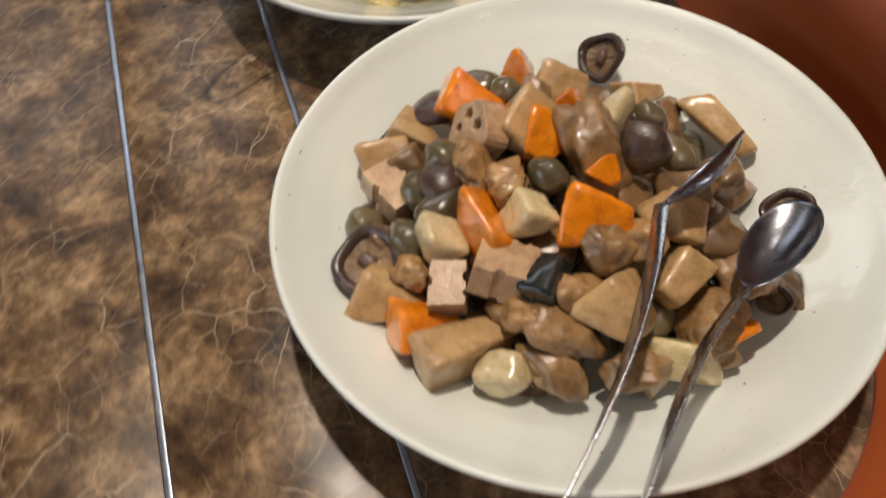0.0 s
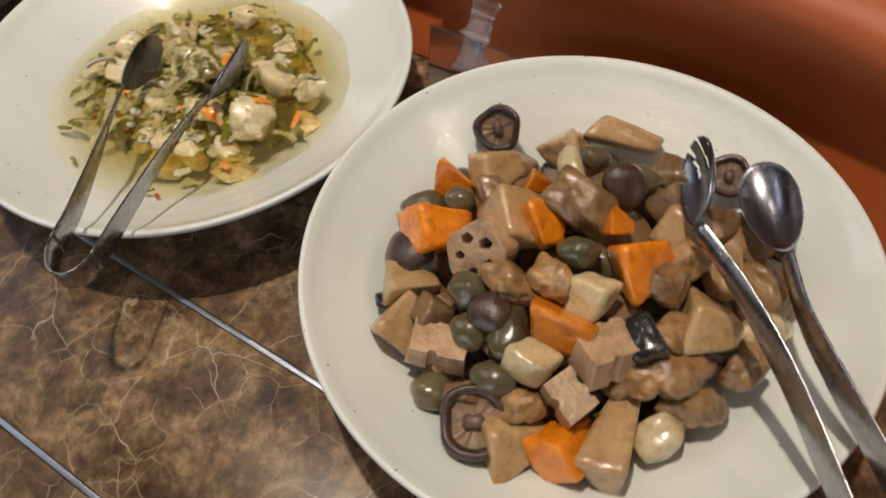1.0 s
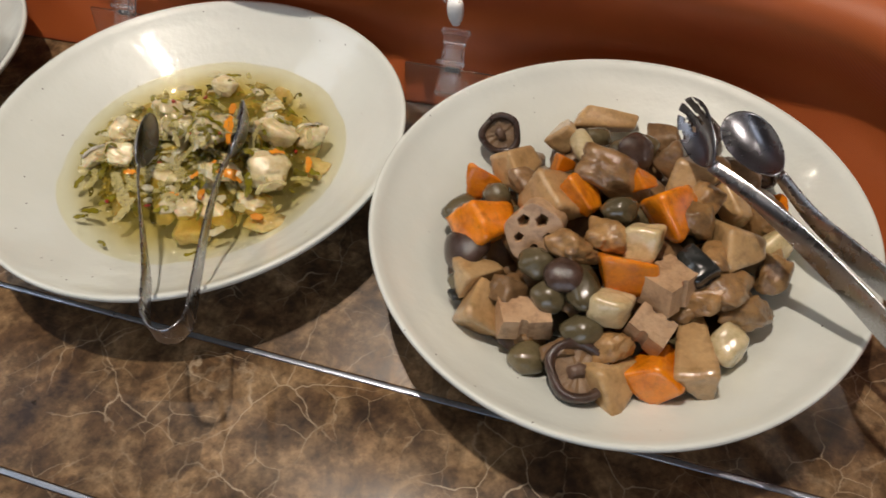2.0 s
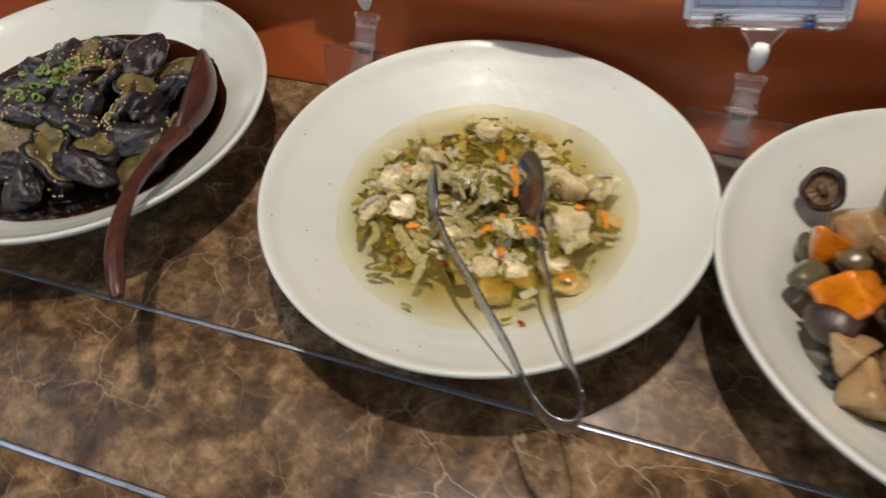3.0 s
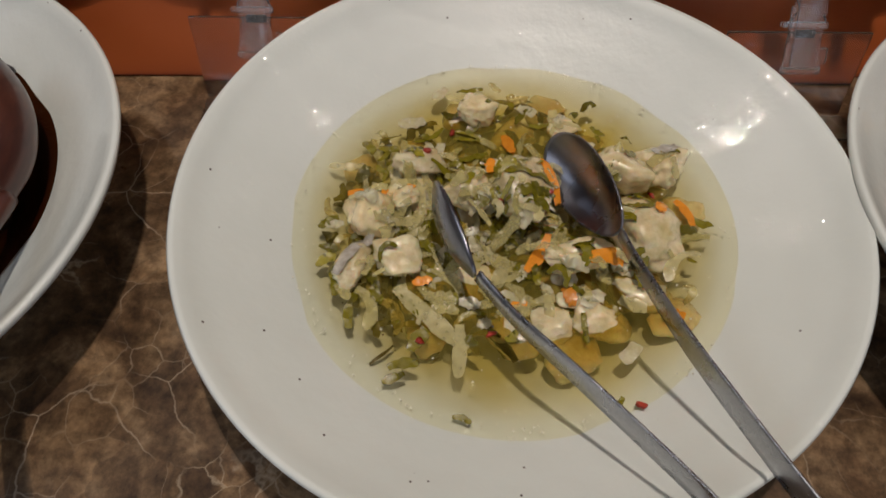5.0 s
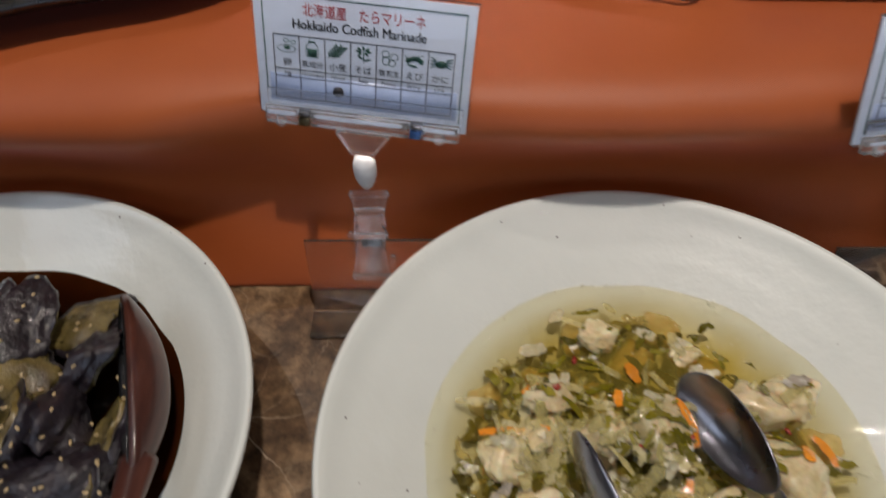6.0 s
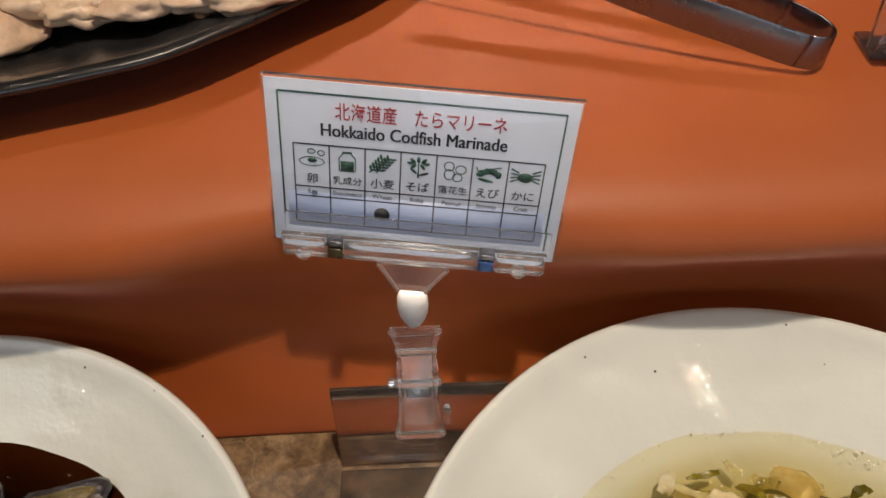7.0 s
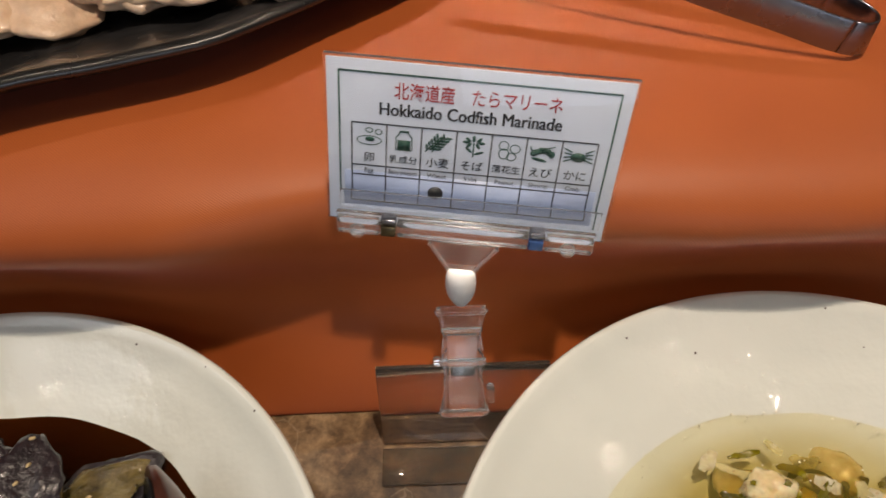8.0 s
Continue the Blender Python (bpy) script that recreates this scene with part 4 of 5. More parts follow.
pieces("carrot_chunk", [(-81, 10, 10.7, 7.4, -2), (-69, -26, 16.3, 12.4, 49), (-19, -8, 12.5, 8.4, -44), (-34, 16, 6, 5, 24), (16, -48, 15.2, 10.4, 6), (32, -1, 13.7, 11.5, 58), (15, 9, 7.3, 5.4, 24), (40, -89, 15.2, 10.6, 78), (89, 39, 9, 6.5, 170)],
       lambda a, b, k: wedge_piece(a * 1.08, b * 1.1, min(a, b) * 1.0, 3 + k % 2, (0.35, 0.6, 0.45)[k % 3], k), CARROT, "bright orange roll-cut simmered carrot chunk", "carrot", 0.5, 22)
pieces("bamboo_shoot", [(-35, -10, 15.7, 12.0, -52), (-40, 60, 13.5, 7.2, 97), (-18, 98, 20.7, 8.1, 16), (-66, -59, 14.4, 7.2, 42), (-61, -76, 13.4, 11.2, 90), (19, -99, 15.0, 11.6, 46), (59, -75, 23.7, 9.2, 98), (72, -8, 12.9, 11.4, 24), (67, 23, 12.7, 9.0, -60), (95, 1, 10.3, 8.8, 79), (-64, 24, 13.1, 10.7, 62), (44, 34, 13, 9, -17)],
       lambda a, b, k: wedge_piece(a * 1.05, b * 1.12, b * 0.95, 4 if k % 3 else 3, (0.75, 0.25, 0.6, 0.45)[k % 4], k + 20), BAMBOO, "pale tan simmered bamboo shoot wedge", "bamboo shoot", 0.45, 16)
pieces("burdock_chunk", [(-48, -67, 8.0, 7.3, 24), (77, 75, 11.7, 9.2, 24), (30, 44, 9.3, 7.8, 24), (97, 25, 9.2, 7.6, 64), (-12, -94, 7.0, 5.6, 25), (-55, 5, 9, 8, 49), (24, 72, 12, 8, 120), (55, 52, 12, 8.5, 60)],
       lambda a, b, k: chunk(a * 1.2, b * 1.2, b, 6, k + 40, 20, 0.10, 0.012), BURDOCK, "brown simmered root vegetable chunk glazed with sauce", "root vegetable")
pieces("konjac_ball", [(-90, -11, 13.9, 10.6, 50), (-7, -62, 15.3, 10.0, 104), (-34, -52, 11.5, 10.1, 24), (-24, -69, 10.6, 9.9, 24), (-28, -99, 11.1, 10.2, 25), (-2, -82, 12.4, 9.7, 25), (4, -14, 10.7, 8.6, 24), (9, 50, 11.9, 7.9, 24), (-19, 53, 9.8, 6.8, 24), (-70, -5, 9, 8, 10)],
       lambda a, b, k: lump(a, b, b * 0.9, 0.2, k, 3, 1.3), KONJAC, "smooth grey-brown round konjac piece", "konjac")
pieces("white_taro", [(11, -69, 12.6, 12.3, 25), (20, -29, 12.6, 11.2, 47), (75, -64, 11.6, 10.3, 97), (-24, 34, 11.8, 9.5, -37), (98, 12, 12, 10, 60)],
       lambda a, b, k: chunk(a * 1.06, b * 1.06, b, 7, k + 5, 9, 0.05, 0, 4), TARO, "creamy white peeled taro ball", "taro", 0.4)
pieces("chicken_piece", [(-4, 14, 16.5, 12.7, -3), (-14, -44, 12.0, 8.5, 24), (48, -4, 10.7, 10.0, 24), (-1, -33, 9, 10, 58), (68, 58, 15.2, 12.8, 24), (86, 29, 14.5, 11.4, -52), (70, -37, 16.6, 12.5, 55), (84, -43, 12.5, 9.3, 35), (58, -49, 9.6, 8, 25), (62, -23, 10.5, 8.8, 24), (15, -87, 9.6, 7.2, 25), (48, 11, 9.5, 9, 24), (94, -14, 9.5, 8, 71)],
       lambda a, b, k: chunk(a * 1.2, b * 1.2, min(a, b) * 0.9, 8, k + 9, 9, 0.17, 0.05), CHICKEN, "ragged piece of stewed chicken in sauce", "chicken", 0.45, 30)
pieces("black_konjac", [(49, -34, 13.1, 10.4, -36), (52, -92, 12.2, 6.4, 35), (-76, -70, 6.1, 5, 24)], lambda a, b, k: chunk(a * 1.1, b * 1.1, b * 0.85, 6, k + 2, 12, 0.08), BEAN, "glossy black konjac piece", "konjac", 0.4)


def lotus_block(a, b, c, seed):
    """A squared piece of lotus root whose cut sides show the open halves of its holes."""
    r = random.Random(seed + 60)
    bm, outline = bmesh.new(), []
    for side in (-1, 1):
        outline.append((side * -a, side * b))
        for x in ((-0.35, 0.4) if side > 0 else (0.1,)):
            rad = a * r.uniform(0.16, 0.22)
            for k in range(7):
                ang = math.pi * k / 6
                outline.append((side * (a * x - rad * math.cos(ang)), side * (b - rad * 0.8 * math.sin(ang))))
        outline.append((side * a, side * b * r.uniform(0.85, 1.05)))
    low = [bm.verts.new((x, y, -c)) for x, y in outline]
    high = [bm.verts.new((x * 0.95, y * 0.95, c)) for x, y in outline]
    n = len(outline)
    for k in range(n):
        bm.faces.new((low[k], low[(k + 1) % n], high[(k + 1) % n], high[k]))
    bm.faces.new(high)
    bm.faces.new(low[::-1])
    for v in bm.verts:
        v.co += Vector([noise.noise(v.co * 70 + Vector((seed, i * 5.1, 0))) for i in range(3)]) * 0.0012
    bmesh.ops.recalc_face_normals(bm, faces=bm.faces)
    return bm


for k, (x, y, a, b, az) in enumerate([(-35, -81, 15.0, 9.5, 21), (37, -49, 13.8, 11.5, 56), (32, -74, 10.9, 8.8, -21)]):
    ob = mesh_object("lotus_root_block", lotus_block(a / 1000, b / 1000, b * 0.8 / 1000, k), LOTUS, True, 32)
    settle(ob, x, y, b * 0.00045, 14, az, seed=k + 4)
    tagged(ob, "pinkish beige lotus root block with fluted sides", "lotus root", STEW)


def lotus_slice(radius, thick, seed):
    """A thick slice of lotus root: a rounded disc pierced by a ring of holes."""
    r = random.Random(seed)
    cu = bpy.data.curves.new("slice", "CURVE")
    cu.dimensions, cu.fill_mode, cu.extrude, cu.bevel_depth, cu.bevel_resolution = "2D", "BOTH", thick / 2 - 0.0008, 0.0008, 1

    def ring(cx, cy, rad, n, wob):
        sp = cu.splines.new("POLY")
        sp.points.add(n - 1)
        for k in range(n):
            a = 2 * math.pi * k / n
            q = rad * (1 + wob * math.sin(a * 5 + seed) + wob * math.sin(a * 2))
            sp.points[k].co = (cx + q * math.cos(a), cy + q * math.sin(a), 0, 1)
        sp.use_cyclic_u = True

    ring(0, 0, radius, 40, 0.06)
    for k in range(5):
        a = 2 * math.pi * k / 5 + 0.9
        ring(radius * 0.56 * math.cos(a), radius * 0.56 * math.sin(a), radius * r.uniform(0.15, 0.29), 16, 0.10)
    tmp = new("tmp", cu)
    me = bpy.data.meshes.new_from_object(tmp.evaluated_get(bpy.context.evaluated_depsgraph_get()))
    bpy.data.objects.remove(tmp)
    bm = bmesh.new()
    bm.from_mesh(me)
    bpy.data.meshes.remove(me)
    bmesh.ops.remove_doubles(bm, verts=bm.verts, dist=0.00002)
    return bm


for k, (x, y, rad, thick, rx, ry, rz) in enumerate([(-40, -32, 16, 14, 58, -14, 4)]):
    ob = mesh_object("lotus_root_slice", lotus_slice(rad / 1000, thick / 1000, k), LOTUS, False)
    ob.matrix_basis = pose(MIX[0] + x / 1000, MIX[1] + y / 1000, heap_z(x / 1000, y / 1000, *MIX_TOP) - 0.006, rx, ry, rz)
    tagged(ob, "pinkish beige lotus root slice with round holes", "lotus root", STEW)


def shiitake(x, y, rad, upside, seed, tilt=(0, 0), lift=0.0):
    """A shiitake: a dark domed cap with an inrolled rim, paler gills below and a stem."""
    t = thing("shiitake_mushroom", "dark brown shiitake with gills up" if upside else "dark brown shiitake cap, dome up", "mushroom", STEW)

    def wave(r, z, a):
        return r * (1 + 0.05 * math.sin(3 * a + seed) + 0.03 * math.sin(5 * a)), z + rad * 0.07 * math.sin(2 * a + seed) * (r / rad) ** 2

    h = rad * 0.5
    part("cap", lathe([(0, h), (rad * 0.35, h * 0.95), (rad * 0.7, h * 0.72), (rad * 0.92, h * 0.32), (rad * 1.02, 0), (rad * 1.0, -rad * 0.16), (rad * 0.88, -rad * 0.22), (rad * 0.74, -rad * 0.14), (rad * 0.68, rad * 0.02)], 40, wave), CAP, t)

    def frill(r, z, a):
        return wave(r, z + rad * 0.07 * noise.noise((r / rad * 5, a * 3, seed)) + rad * 0.012 * math.sin(a * 47) * min(1, r / rad * 2), a)

    gills = part("gill_disc", lathe([(rad * 0.80, rad * 0.02), (rad * 0.6, rad * 0.08), (rad * 0.25, rad * 0.05), (0, rad * 0.04)], 120, frill), GILL, t, "tan gills")
    part("stem", lathe([(rad * 0.30, rad * 0.05), (rad * 0.25, -rad * 0.06), (rad * 0.20, -rad * 0.14), (rad * 0.10, -rad * 0.17), (0, -rad * 0.17)], 18, lambda r, z, a: (r * (1 + 0.25 * math.sin(2 * a + seed) + 0.1 * math.sin(5 * a)), z)), STEM, gills)
    z = max(heap_z(x / 1000, y / 1000, *MIX_TOP) - rad * 0.25, dish_z(math.hypot(x, y) / 1000) + rad * 0.35)
    t.matrix_basis = pose(MIX[0] + x / 1000, MIX[1] + y / 1000, z + lift, 0, 0, 0) @ pose(0, 0, 0, *tilt) @ pose(0, 0, 0, 180 if upside else 0, 0, seed * 50)


for k, (x, y, rad, up, tx, ty) in enumerate([(-84, 60, 14.2, 1, 40, 12), (0, -104, 17.5, 1, 10, 8), (47, 96, 12.5, 1, 30, 0), (87, 61, 8, 1, 0, 0), (-79, -44, 14.5, 0, 10, -20), (7, 33, 12.5, 0, 25, 40), (-18, -60, 11, 0, 10, 0)]):
    shiitake(x, y, rad / 1000, up, k, (tx, ty), 0.009 if up else 0.003)
# pieces half hidden under the others
low_kinds = [("burdock_chunk", BURDOCK, "brown simmered root vegetable chunk glazed with sauce", "root vegetable"), ("konjac_ball", KONJAC, "smooth grey-brown round konjac piece", "konjac"),
             ("bamboo_shoot", BAMBOO, "pale tan simmered bamboo shoot wedge", "bamboo shoot"), ("chicken_piece", CHICKEN, "ragged piece of stewed chicken in sauce", "chicken")]
for layer, (count, reach, depth) in enumerate(((34, 0.092, 0.022), (40, 0.088, 0.032), (24, 0.066, 0.044))):
    for k in range(count):
        rad = reach * math.sqrt((k + 0.5) / count)
        a = k * 2.39996 + layer
        x, y = rad * math.cos(a), rad * math.sin(a)
        name, material, label, cat = low_kinds[rng.choice((0, 0, 1, 1, 3))]
        s = rng.uniform(0.0085, 0.0125)
        z = max(heap_z(x, y, *MIX_TOP) - depth, dish_z(math.hypot(x, y)) + s * 0.6)
        bm = chunk(s * 1.25, s * 1.1, s * 0.8, 8, k, 11, 0.28, 0.03, 3) if name == "chicken_piece" else lump(s * 1.2, s, s * 0.85, 0.14, k) if name == "konjac_ball" else chunk(s * 1.3, s, s * 0.8, 6, k + 70, 20, 0.06, 0, 3)
        ob = mesh_object(name, bm, material)
        ob.matrix_basis = pose(MIX[0] + x, MIX[1] + y, z, rng.uniform(-25, 25), rng.uniform(-25, 25), rng.uniform(0, 360))
        tagged(ob, label, cat, STEW)


# ---- codfish marinade ----
FISH = food("white_codfish", (0.58, 0.47, 0.23), (0.88, 0.79, 0.54), 110, 420, 0.25, 0.6, 0.9, 0.5, vary=0.35)
SHRED = food("orange_carrot_shred", (0.72, 0.25, 0.015), (0.88, 0.36, 0.03), 200, 900, 0.25, 0.2, 0.5)
CHILI = food("red_chili", (0.30, 0.02, 0.01), (0.50, 0.05, 0.02), 200, 900, 0.3, 0.2, 0.5)


def weed_material(name, tones, alpha=1.0, coat=0.06, rough=0.42):
    m, nt, p = nodes_of(name)
    geo = nt.nodes.new("ShaderNodeNewGeometry")
    col = ramp(nt, geo.outputs["Random Per Island"], [(k / (len(tones) - 1), c) for k, c in enumerate(tones)])
    col = blend(nt, 0.4, col, ramp(nt, noise_tex(nt, coords(nt), 300), [(0.3, (0.4, 0.4, 0.4)), (0.7, (1.3, 1.3, 1.2))]), "MULTIPLY")
    nt.links.new(col, p.inputs["Base Color"])
    p.inputs["Roughness"].default_value = rough
    p.inputs["Coat Weight"].default_value, p.inputs["Coat Roughness"].default_value = coat, 0.08
    p.inputs["Alpha"].default_value = alpha
    bump(nt, p, noise_tex(nt, coords(nt), 500), 0.4)
    return m


def surface_at(x, y, high=0.3):
    """The height of what lies uppermost at a place, tongs, ladles and liquids aside."""
    at = Vector((x, y, high))
    for k in range(12):
        hit, place, normal, index, ob, m = scene.ray_cast(FOOD_VIEW, at, (0, 0, -1))
        if not hit:
            return 0.0
        name = (ob.parent or ob).name
        if not name.startswith(("serving_tongs", "wooden_ladle", "marinade", "soy_sauce", "kelp", "cabbage", "fish_flakes", "fish_skin")):
            return place.z
        at = place - Vector((0, 0, 0.0002))
    return 0.0


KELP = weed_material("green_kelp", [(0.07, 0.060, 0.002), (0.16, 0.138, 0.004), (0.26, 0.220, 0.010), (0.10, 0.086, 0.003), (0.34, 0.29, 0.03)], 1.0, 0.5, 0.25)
# kelp tones darkened to carry the shade between the fish pieces
GAP_KELP = weed_material("gap_shade_kelp", [(0.035, 0.030, 0.004), (0.10, 0.085, 0.010), (0.16, 0.14, 0.02), (0.07, 0.05, 0.008)], 1.0, 0.3, 0.4)
CABBAGE = weed_material("pale_cabbage", [(0.60, 0.52, 0.18), (0.74, 0.66, 0.32), (0.50, 0.43, 0.11), (0.82, 0.74, 0.42)], 0.45, 0.8, 0.2)
FISH_SKIN = food("silver_fish_skin", (0.20, 0.17, 0.12), (0.62, 0.58, 0.50), 160, 600, 0.2, 0.4, 0.9, vary=0.2)
COD_TOP = (0.0430, 0.0115, 0.09)
SALAD = "codfish marinade on the plate"
pieces("codfish_piece", [(5, 7, 12.5, 19, 4), (58, -11, 15, 18, 15), (52, 24, 13, 13, 10), (72, 31, 11, 12, 20), (28, -25, 13, 8, 5), (-17, 64, 9, 8, 0), (-45, 28, 11, 8, 5), (-67, -2, 10, 10, -20), (-71, -28, 7, 13, -20), (-51, -27, 11, 8, -10), (-19, 9, 10, 10, 0), (-50, 8, 6, 5, 0)],
       lambda a, b, k: chunk(a * 1.12, b * 1.12, min(a, b) * 0.8, 12, k + 3, 12, 0.13, 0.08), FISH, "white flaky codfish piece in the marinade", "fish", -0.30, 12, top=COD_TOP, centre=COD)
pieces("codfish_piece", [(59, -34, 13, 9, 10), (72, -45, 11, 9, 20), (38, -51, 11, 8, 10), (16, -54, 9, 7.5, 0), (26, -42, 7, 5, 0), (84, 10, 8, 8, 30), (28, 58, 9, 7, 10)],
       lambda a, b, k: chunk(a * 1.15, b * 1.15, min(a, b) * 0.62, 12, k + 33, 12, 0.16, 0.07), FISH, "white flaky codfish piece half sunk in the broth", "fish", 0.75, 12, top=COD_TOP, centre=COD)


r5 = random.Random(5)
for k in range(22):
    rad, a = 0.080 * math.sqrt((k + 0.5) / 22), k * 2.39996 + 1.1
    s = r5.uniform(0.0075, 0.012)
    x, y = rad * math.cos(a) - 0.004, rad * math.sin(a) + 0.006
    ob = mesh_object("codfish_piece", chunk(s * 1.25, s * 1.05, s * 0.65, 8, k + 90, 7, 0.2, 0.025, 3), FISH)
    ob.matrix_basis = pose(COD[0] + x, COD[1] + y, heap_z(x, y, *COD_TOP) - 0.011 + r5.uniform(-0.003, 0.002), r5.uniform(-20, 20), r5.uniform(-20, 20), r5.uniform(0, 360))
    tagged(ob, "white flaky codfish piece in the marinade", "fish", SALAD)
FOOD_VIEW = bpy.context.evaluated_depsgraph_get()


def ribbon(bm, x, y, z, length, width, az, r, curl=0.5, thick=0.00022, laid=False):
    """One limp shred laid into a bmesh; a laid one follows what lies below it."""
    n, a = 9, az
    px, py = x - length / 2 * math.cos(a), y - length / 2 * math.sin(a)
    bend, lift, roll, rows, last = r.uniform(-curl, curl) * 0.42, r.uniform(0.2, 1.0), r.uniform(-0.5, 0.5), [], None
    step = length / (n - 1)

    def ground(qx, qy):
        return max(surface_at(COD[0] + qx, COD[1] + qy), 0.0338) + thick + 0.0004

    for k in range(n):
        f = k / (n - 1)
        w = width / 2 * (0.4 + 0.6 * math.sin(math.pi * (0.1 + 0.8 * f))) * r.uniform(0.75, 1.15)
        if laid:
            sx, sy = -math.sin(a) * w, math.cos(a) * w
            mid, one, two = ground(px, py), ground(px + sx, py + sy), ground(px - sx, py - sy)
            if last is not None:
                mid = max(min(mid, last + step * 0.8), last - step * 0.8)
            last = mid
            one, two = (max(min(q, mid + w * 0.6), mid - w * 0.6) + r.uniform(-0.0002, 0.0011) for q in (one, two))
            rows.append([bm.verts.new(q) for q in ((px + sx, py + sy, one), (px, py, mid + thick), (px - sx, py - sy, two), (px, py, mid - thick))])
        else:
            zz = z + 0.0016 * math.sin(f * 6.3 * lift + lift * 9) - 0.0022 * (2 * f - 1) ** 2
            sx, sy, sz = -math.sin(a) * w * math.cos(roll), math.cos(a) * w * math.cos(roll), w * math.sin(roll)
            rows.append([bm.verts.new(q) for q in ((px + sx, py + sy, zz + sz), (px, py, zz + thick), (px - sx, py - sy, zz - sz), (px, py, zz - thick))])
        px, py, a = px + step * math.cos(a), py + step * math.sin(a), a + bend
        roll += r.uniform(-0.25, 0.25)
    for p0, p1 in zip(rows, rows[1:]):
        for k in range(4):
            bm.faces.new((p0[k], p0[(k + 1) % 4], p1[(k + 1) % 4], p1[k]))
    bm.faces.new(rows[0])
    bm.faces.new(rows[-1][::-1])


def shreds(name, count, material, label, length, width, seed, spread, laid=True, curl=0.5):
    """Loose shreds, thickest left of the middle and thin towards the open broth in front; laid None: curled, lying loosely."""
    r = random.Random(seed)
    bm = bmesh.new()
    made = 0
    while made < count:
        x, y = r.gauss(-0.014, spread), r.gauss(0.0, spread)
        if math.hypot(x, y) > 0.088 or (y < -0.062 + 0.25 * x and r.random() < 0.9):
            continue
        z = 0.0285 + r.uniform(-0.008, 0.0040)
        if laid is None:
            z = max(surface_at(COD[0] + x, COD[1] + y), 0.0335) + r.uniform(-0.001, 0.002)
        ribbon(bm, x, y, z, r.uniform(*length), r.uniform(*width), r.uniform(0, 6.3), r, curl, laid=bool(laid))
        made += 1
    bmesh.ops.recalc_face_normals(bm, faces=bm.faces)
    ob = mesh_object(name, bm, material, True, 38)
    ob.matrix_basis = pose(*COD, 0)
    return tagged(ob, label, "vegetable", "", "stuff")


def laid_leaf(name, x, y, length, width, az, material, label, category, seed, curl=0.3, thick=0.00025):
    """One single piece lying on the fish."""
    bm = bmesh.new()
    ribbon(bm, x / 1000, y / 1000, 0, length / 1000, width / 1000, radians(az), random.Random(seed), curl, thick, True)
    bmesh.ops.recalc_face_normals(bm, faces=bm.faces)
    ob = mesh_object(name, bm, material, True, 38)
    ob.matrix_basis = pose(*COD, 0)
    return tagged(ob, label, category, SALAD)


# first an under-layer whose dark colour stands for shade in the gaps
shreds("kelp_shreds", 320, GAP_KELP, "shredded kelp under the fish, darkened for the shade in the gaps", (0.006, 0.018), (0.0020, 0.0060), 4, 0.036, False, 0.7)
shreds("kelp_curls", 80, KELP, "olive green curled slivers of kelp over the fish", (0.005, 0.014), (0.0020, 0.0050), 24, 0.042, None, 0.9)
shreds("kelp_slivers", 80, KELP, "olive green slivers of kelp laid over the fish", (0.005, 0.015), (0.0020, 0.0060), 14, 0.040)
shreds("cabbage_curls", 120, CABBAGE, "pale curled shreds of cabbage over the fish", (0.008, 0.024), (0.0030, 0.0065), 15, 0.038, None, 0.9)
shreds("cabbage_shreds", 60, CABBAGE, "pale translucent shredded cabbage in the marinade", (0.008, 0.024), (0.0030, 0.0075), 5, 0.038, True, 0.6)
shreds("fish_flakes", 45, FISH, "small white flakes of codfish in the marinade", (0.006, 0.014), (0.0035, 0.0080), 8, 0.042, True, 0.3)
for k, (x, y, a, b, az) in enumerate([(-38, 48, 18, 3, 5), (1, 14, 13, 5, 45), (55, -5, 13, 5, -50), (55, 29, 9, 6, 80), (56, -30, 14, 6, -55), (45, 55, 9, 3, -50), (-77, -35, 14, 5, 80), (-72, -52, 12, 5, 110), (-47, -72, 13, 5, 30), (-41, -62, 12, 7, 60), (-50, -80, 10, 4, 20), (29, -56, 13, 3, 100), (-19, 49, 16, 3, -8), (-31, 26, 14, 3, -15), (76, 35, 9, 3, 20), (86, -2, 12, 5, -60), (-36, -29, 11, 5, 70), (1, -60, 11, 5, 20), (-8, -3, 10, 4, 100), (-60, 38, 12, 3, 40), (40, -90, 8, 3, 0), (-22, -95, 8, 3, 10)]):
    laid_leaf("kelp_leaf", x, y, a, b, az, KELP, "wet olive green strip of kelp on the fish", "kelp", k, 0.5)
for k, (x, y, a, b, az) in enumerate([(-36, -52, 43, 8, -42), (-23, -67, 24, 6, -88), (-68, 15, 20, 3, 95), (-16, -22, 18, 8, 60), (4, -47, 14, 5, 70), (-54, -3, 18, 7, 20)]):
    laid_leaf("cabbage_strip", x, y, a, b, az, CABBAGE, "pale green translucent cabbage strip", "cabbage", k + 40, 0.15, 0.0004)
for k, (x, y, a, b, az) in enumerate([(-72, -22, 27, 6, 65), (74, 36, 13, 9, 20)]):
    laid_leaf("fish_skin", x, y, a, b, az, FISH_SKIN, "thin silvery skin on a codfish piece", "fish skin", k + 60, 0.2)
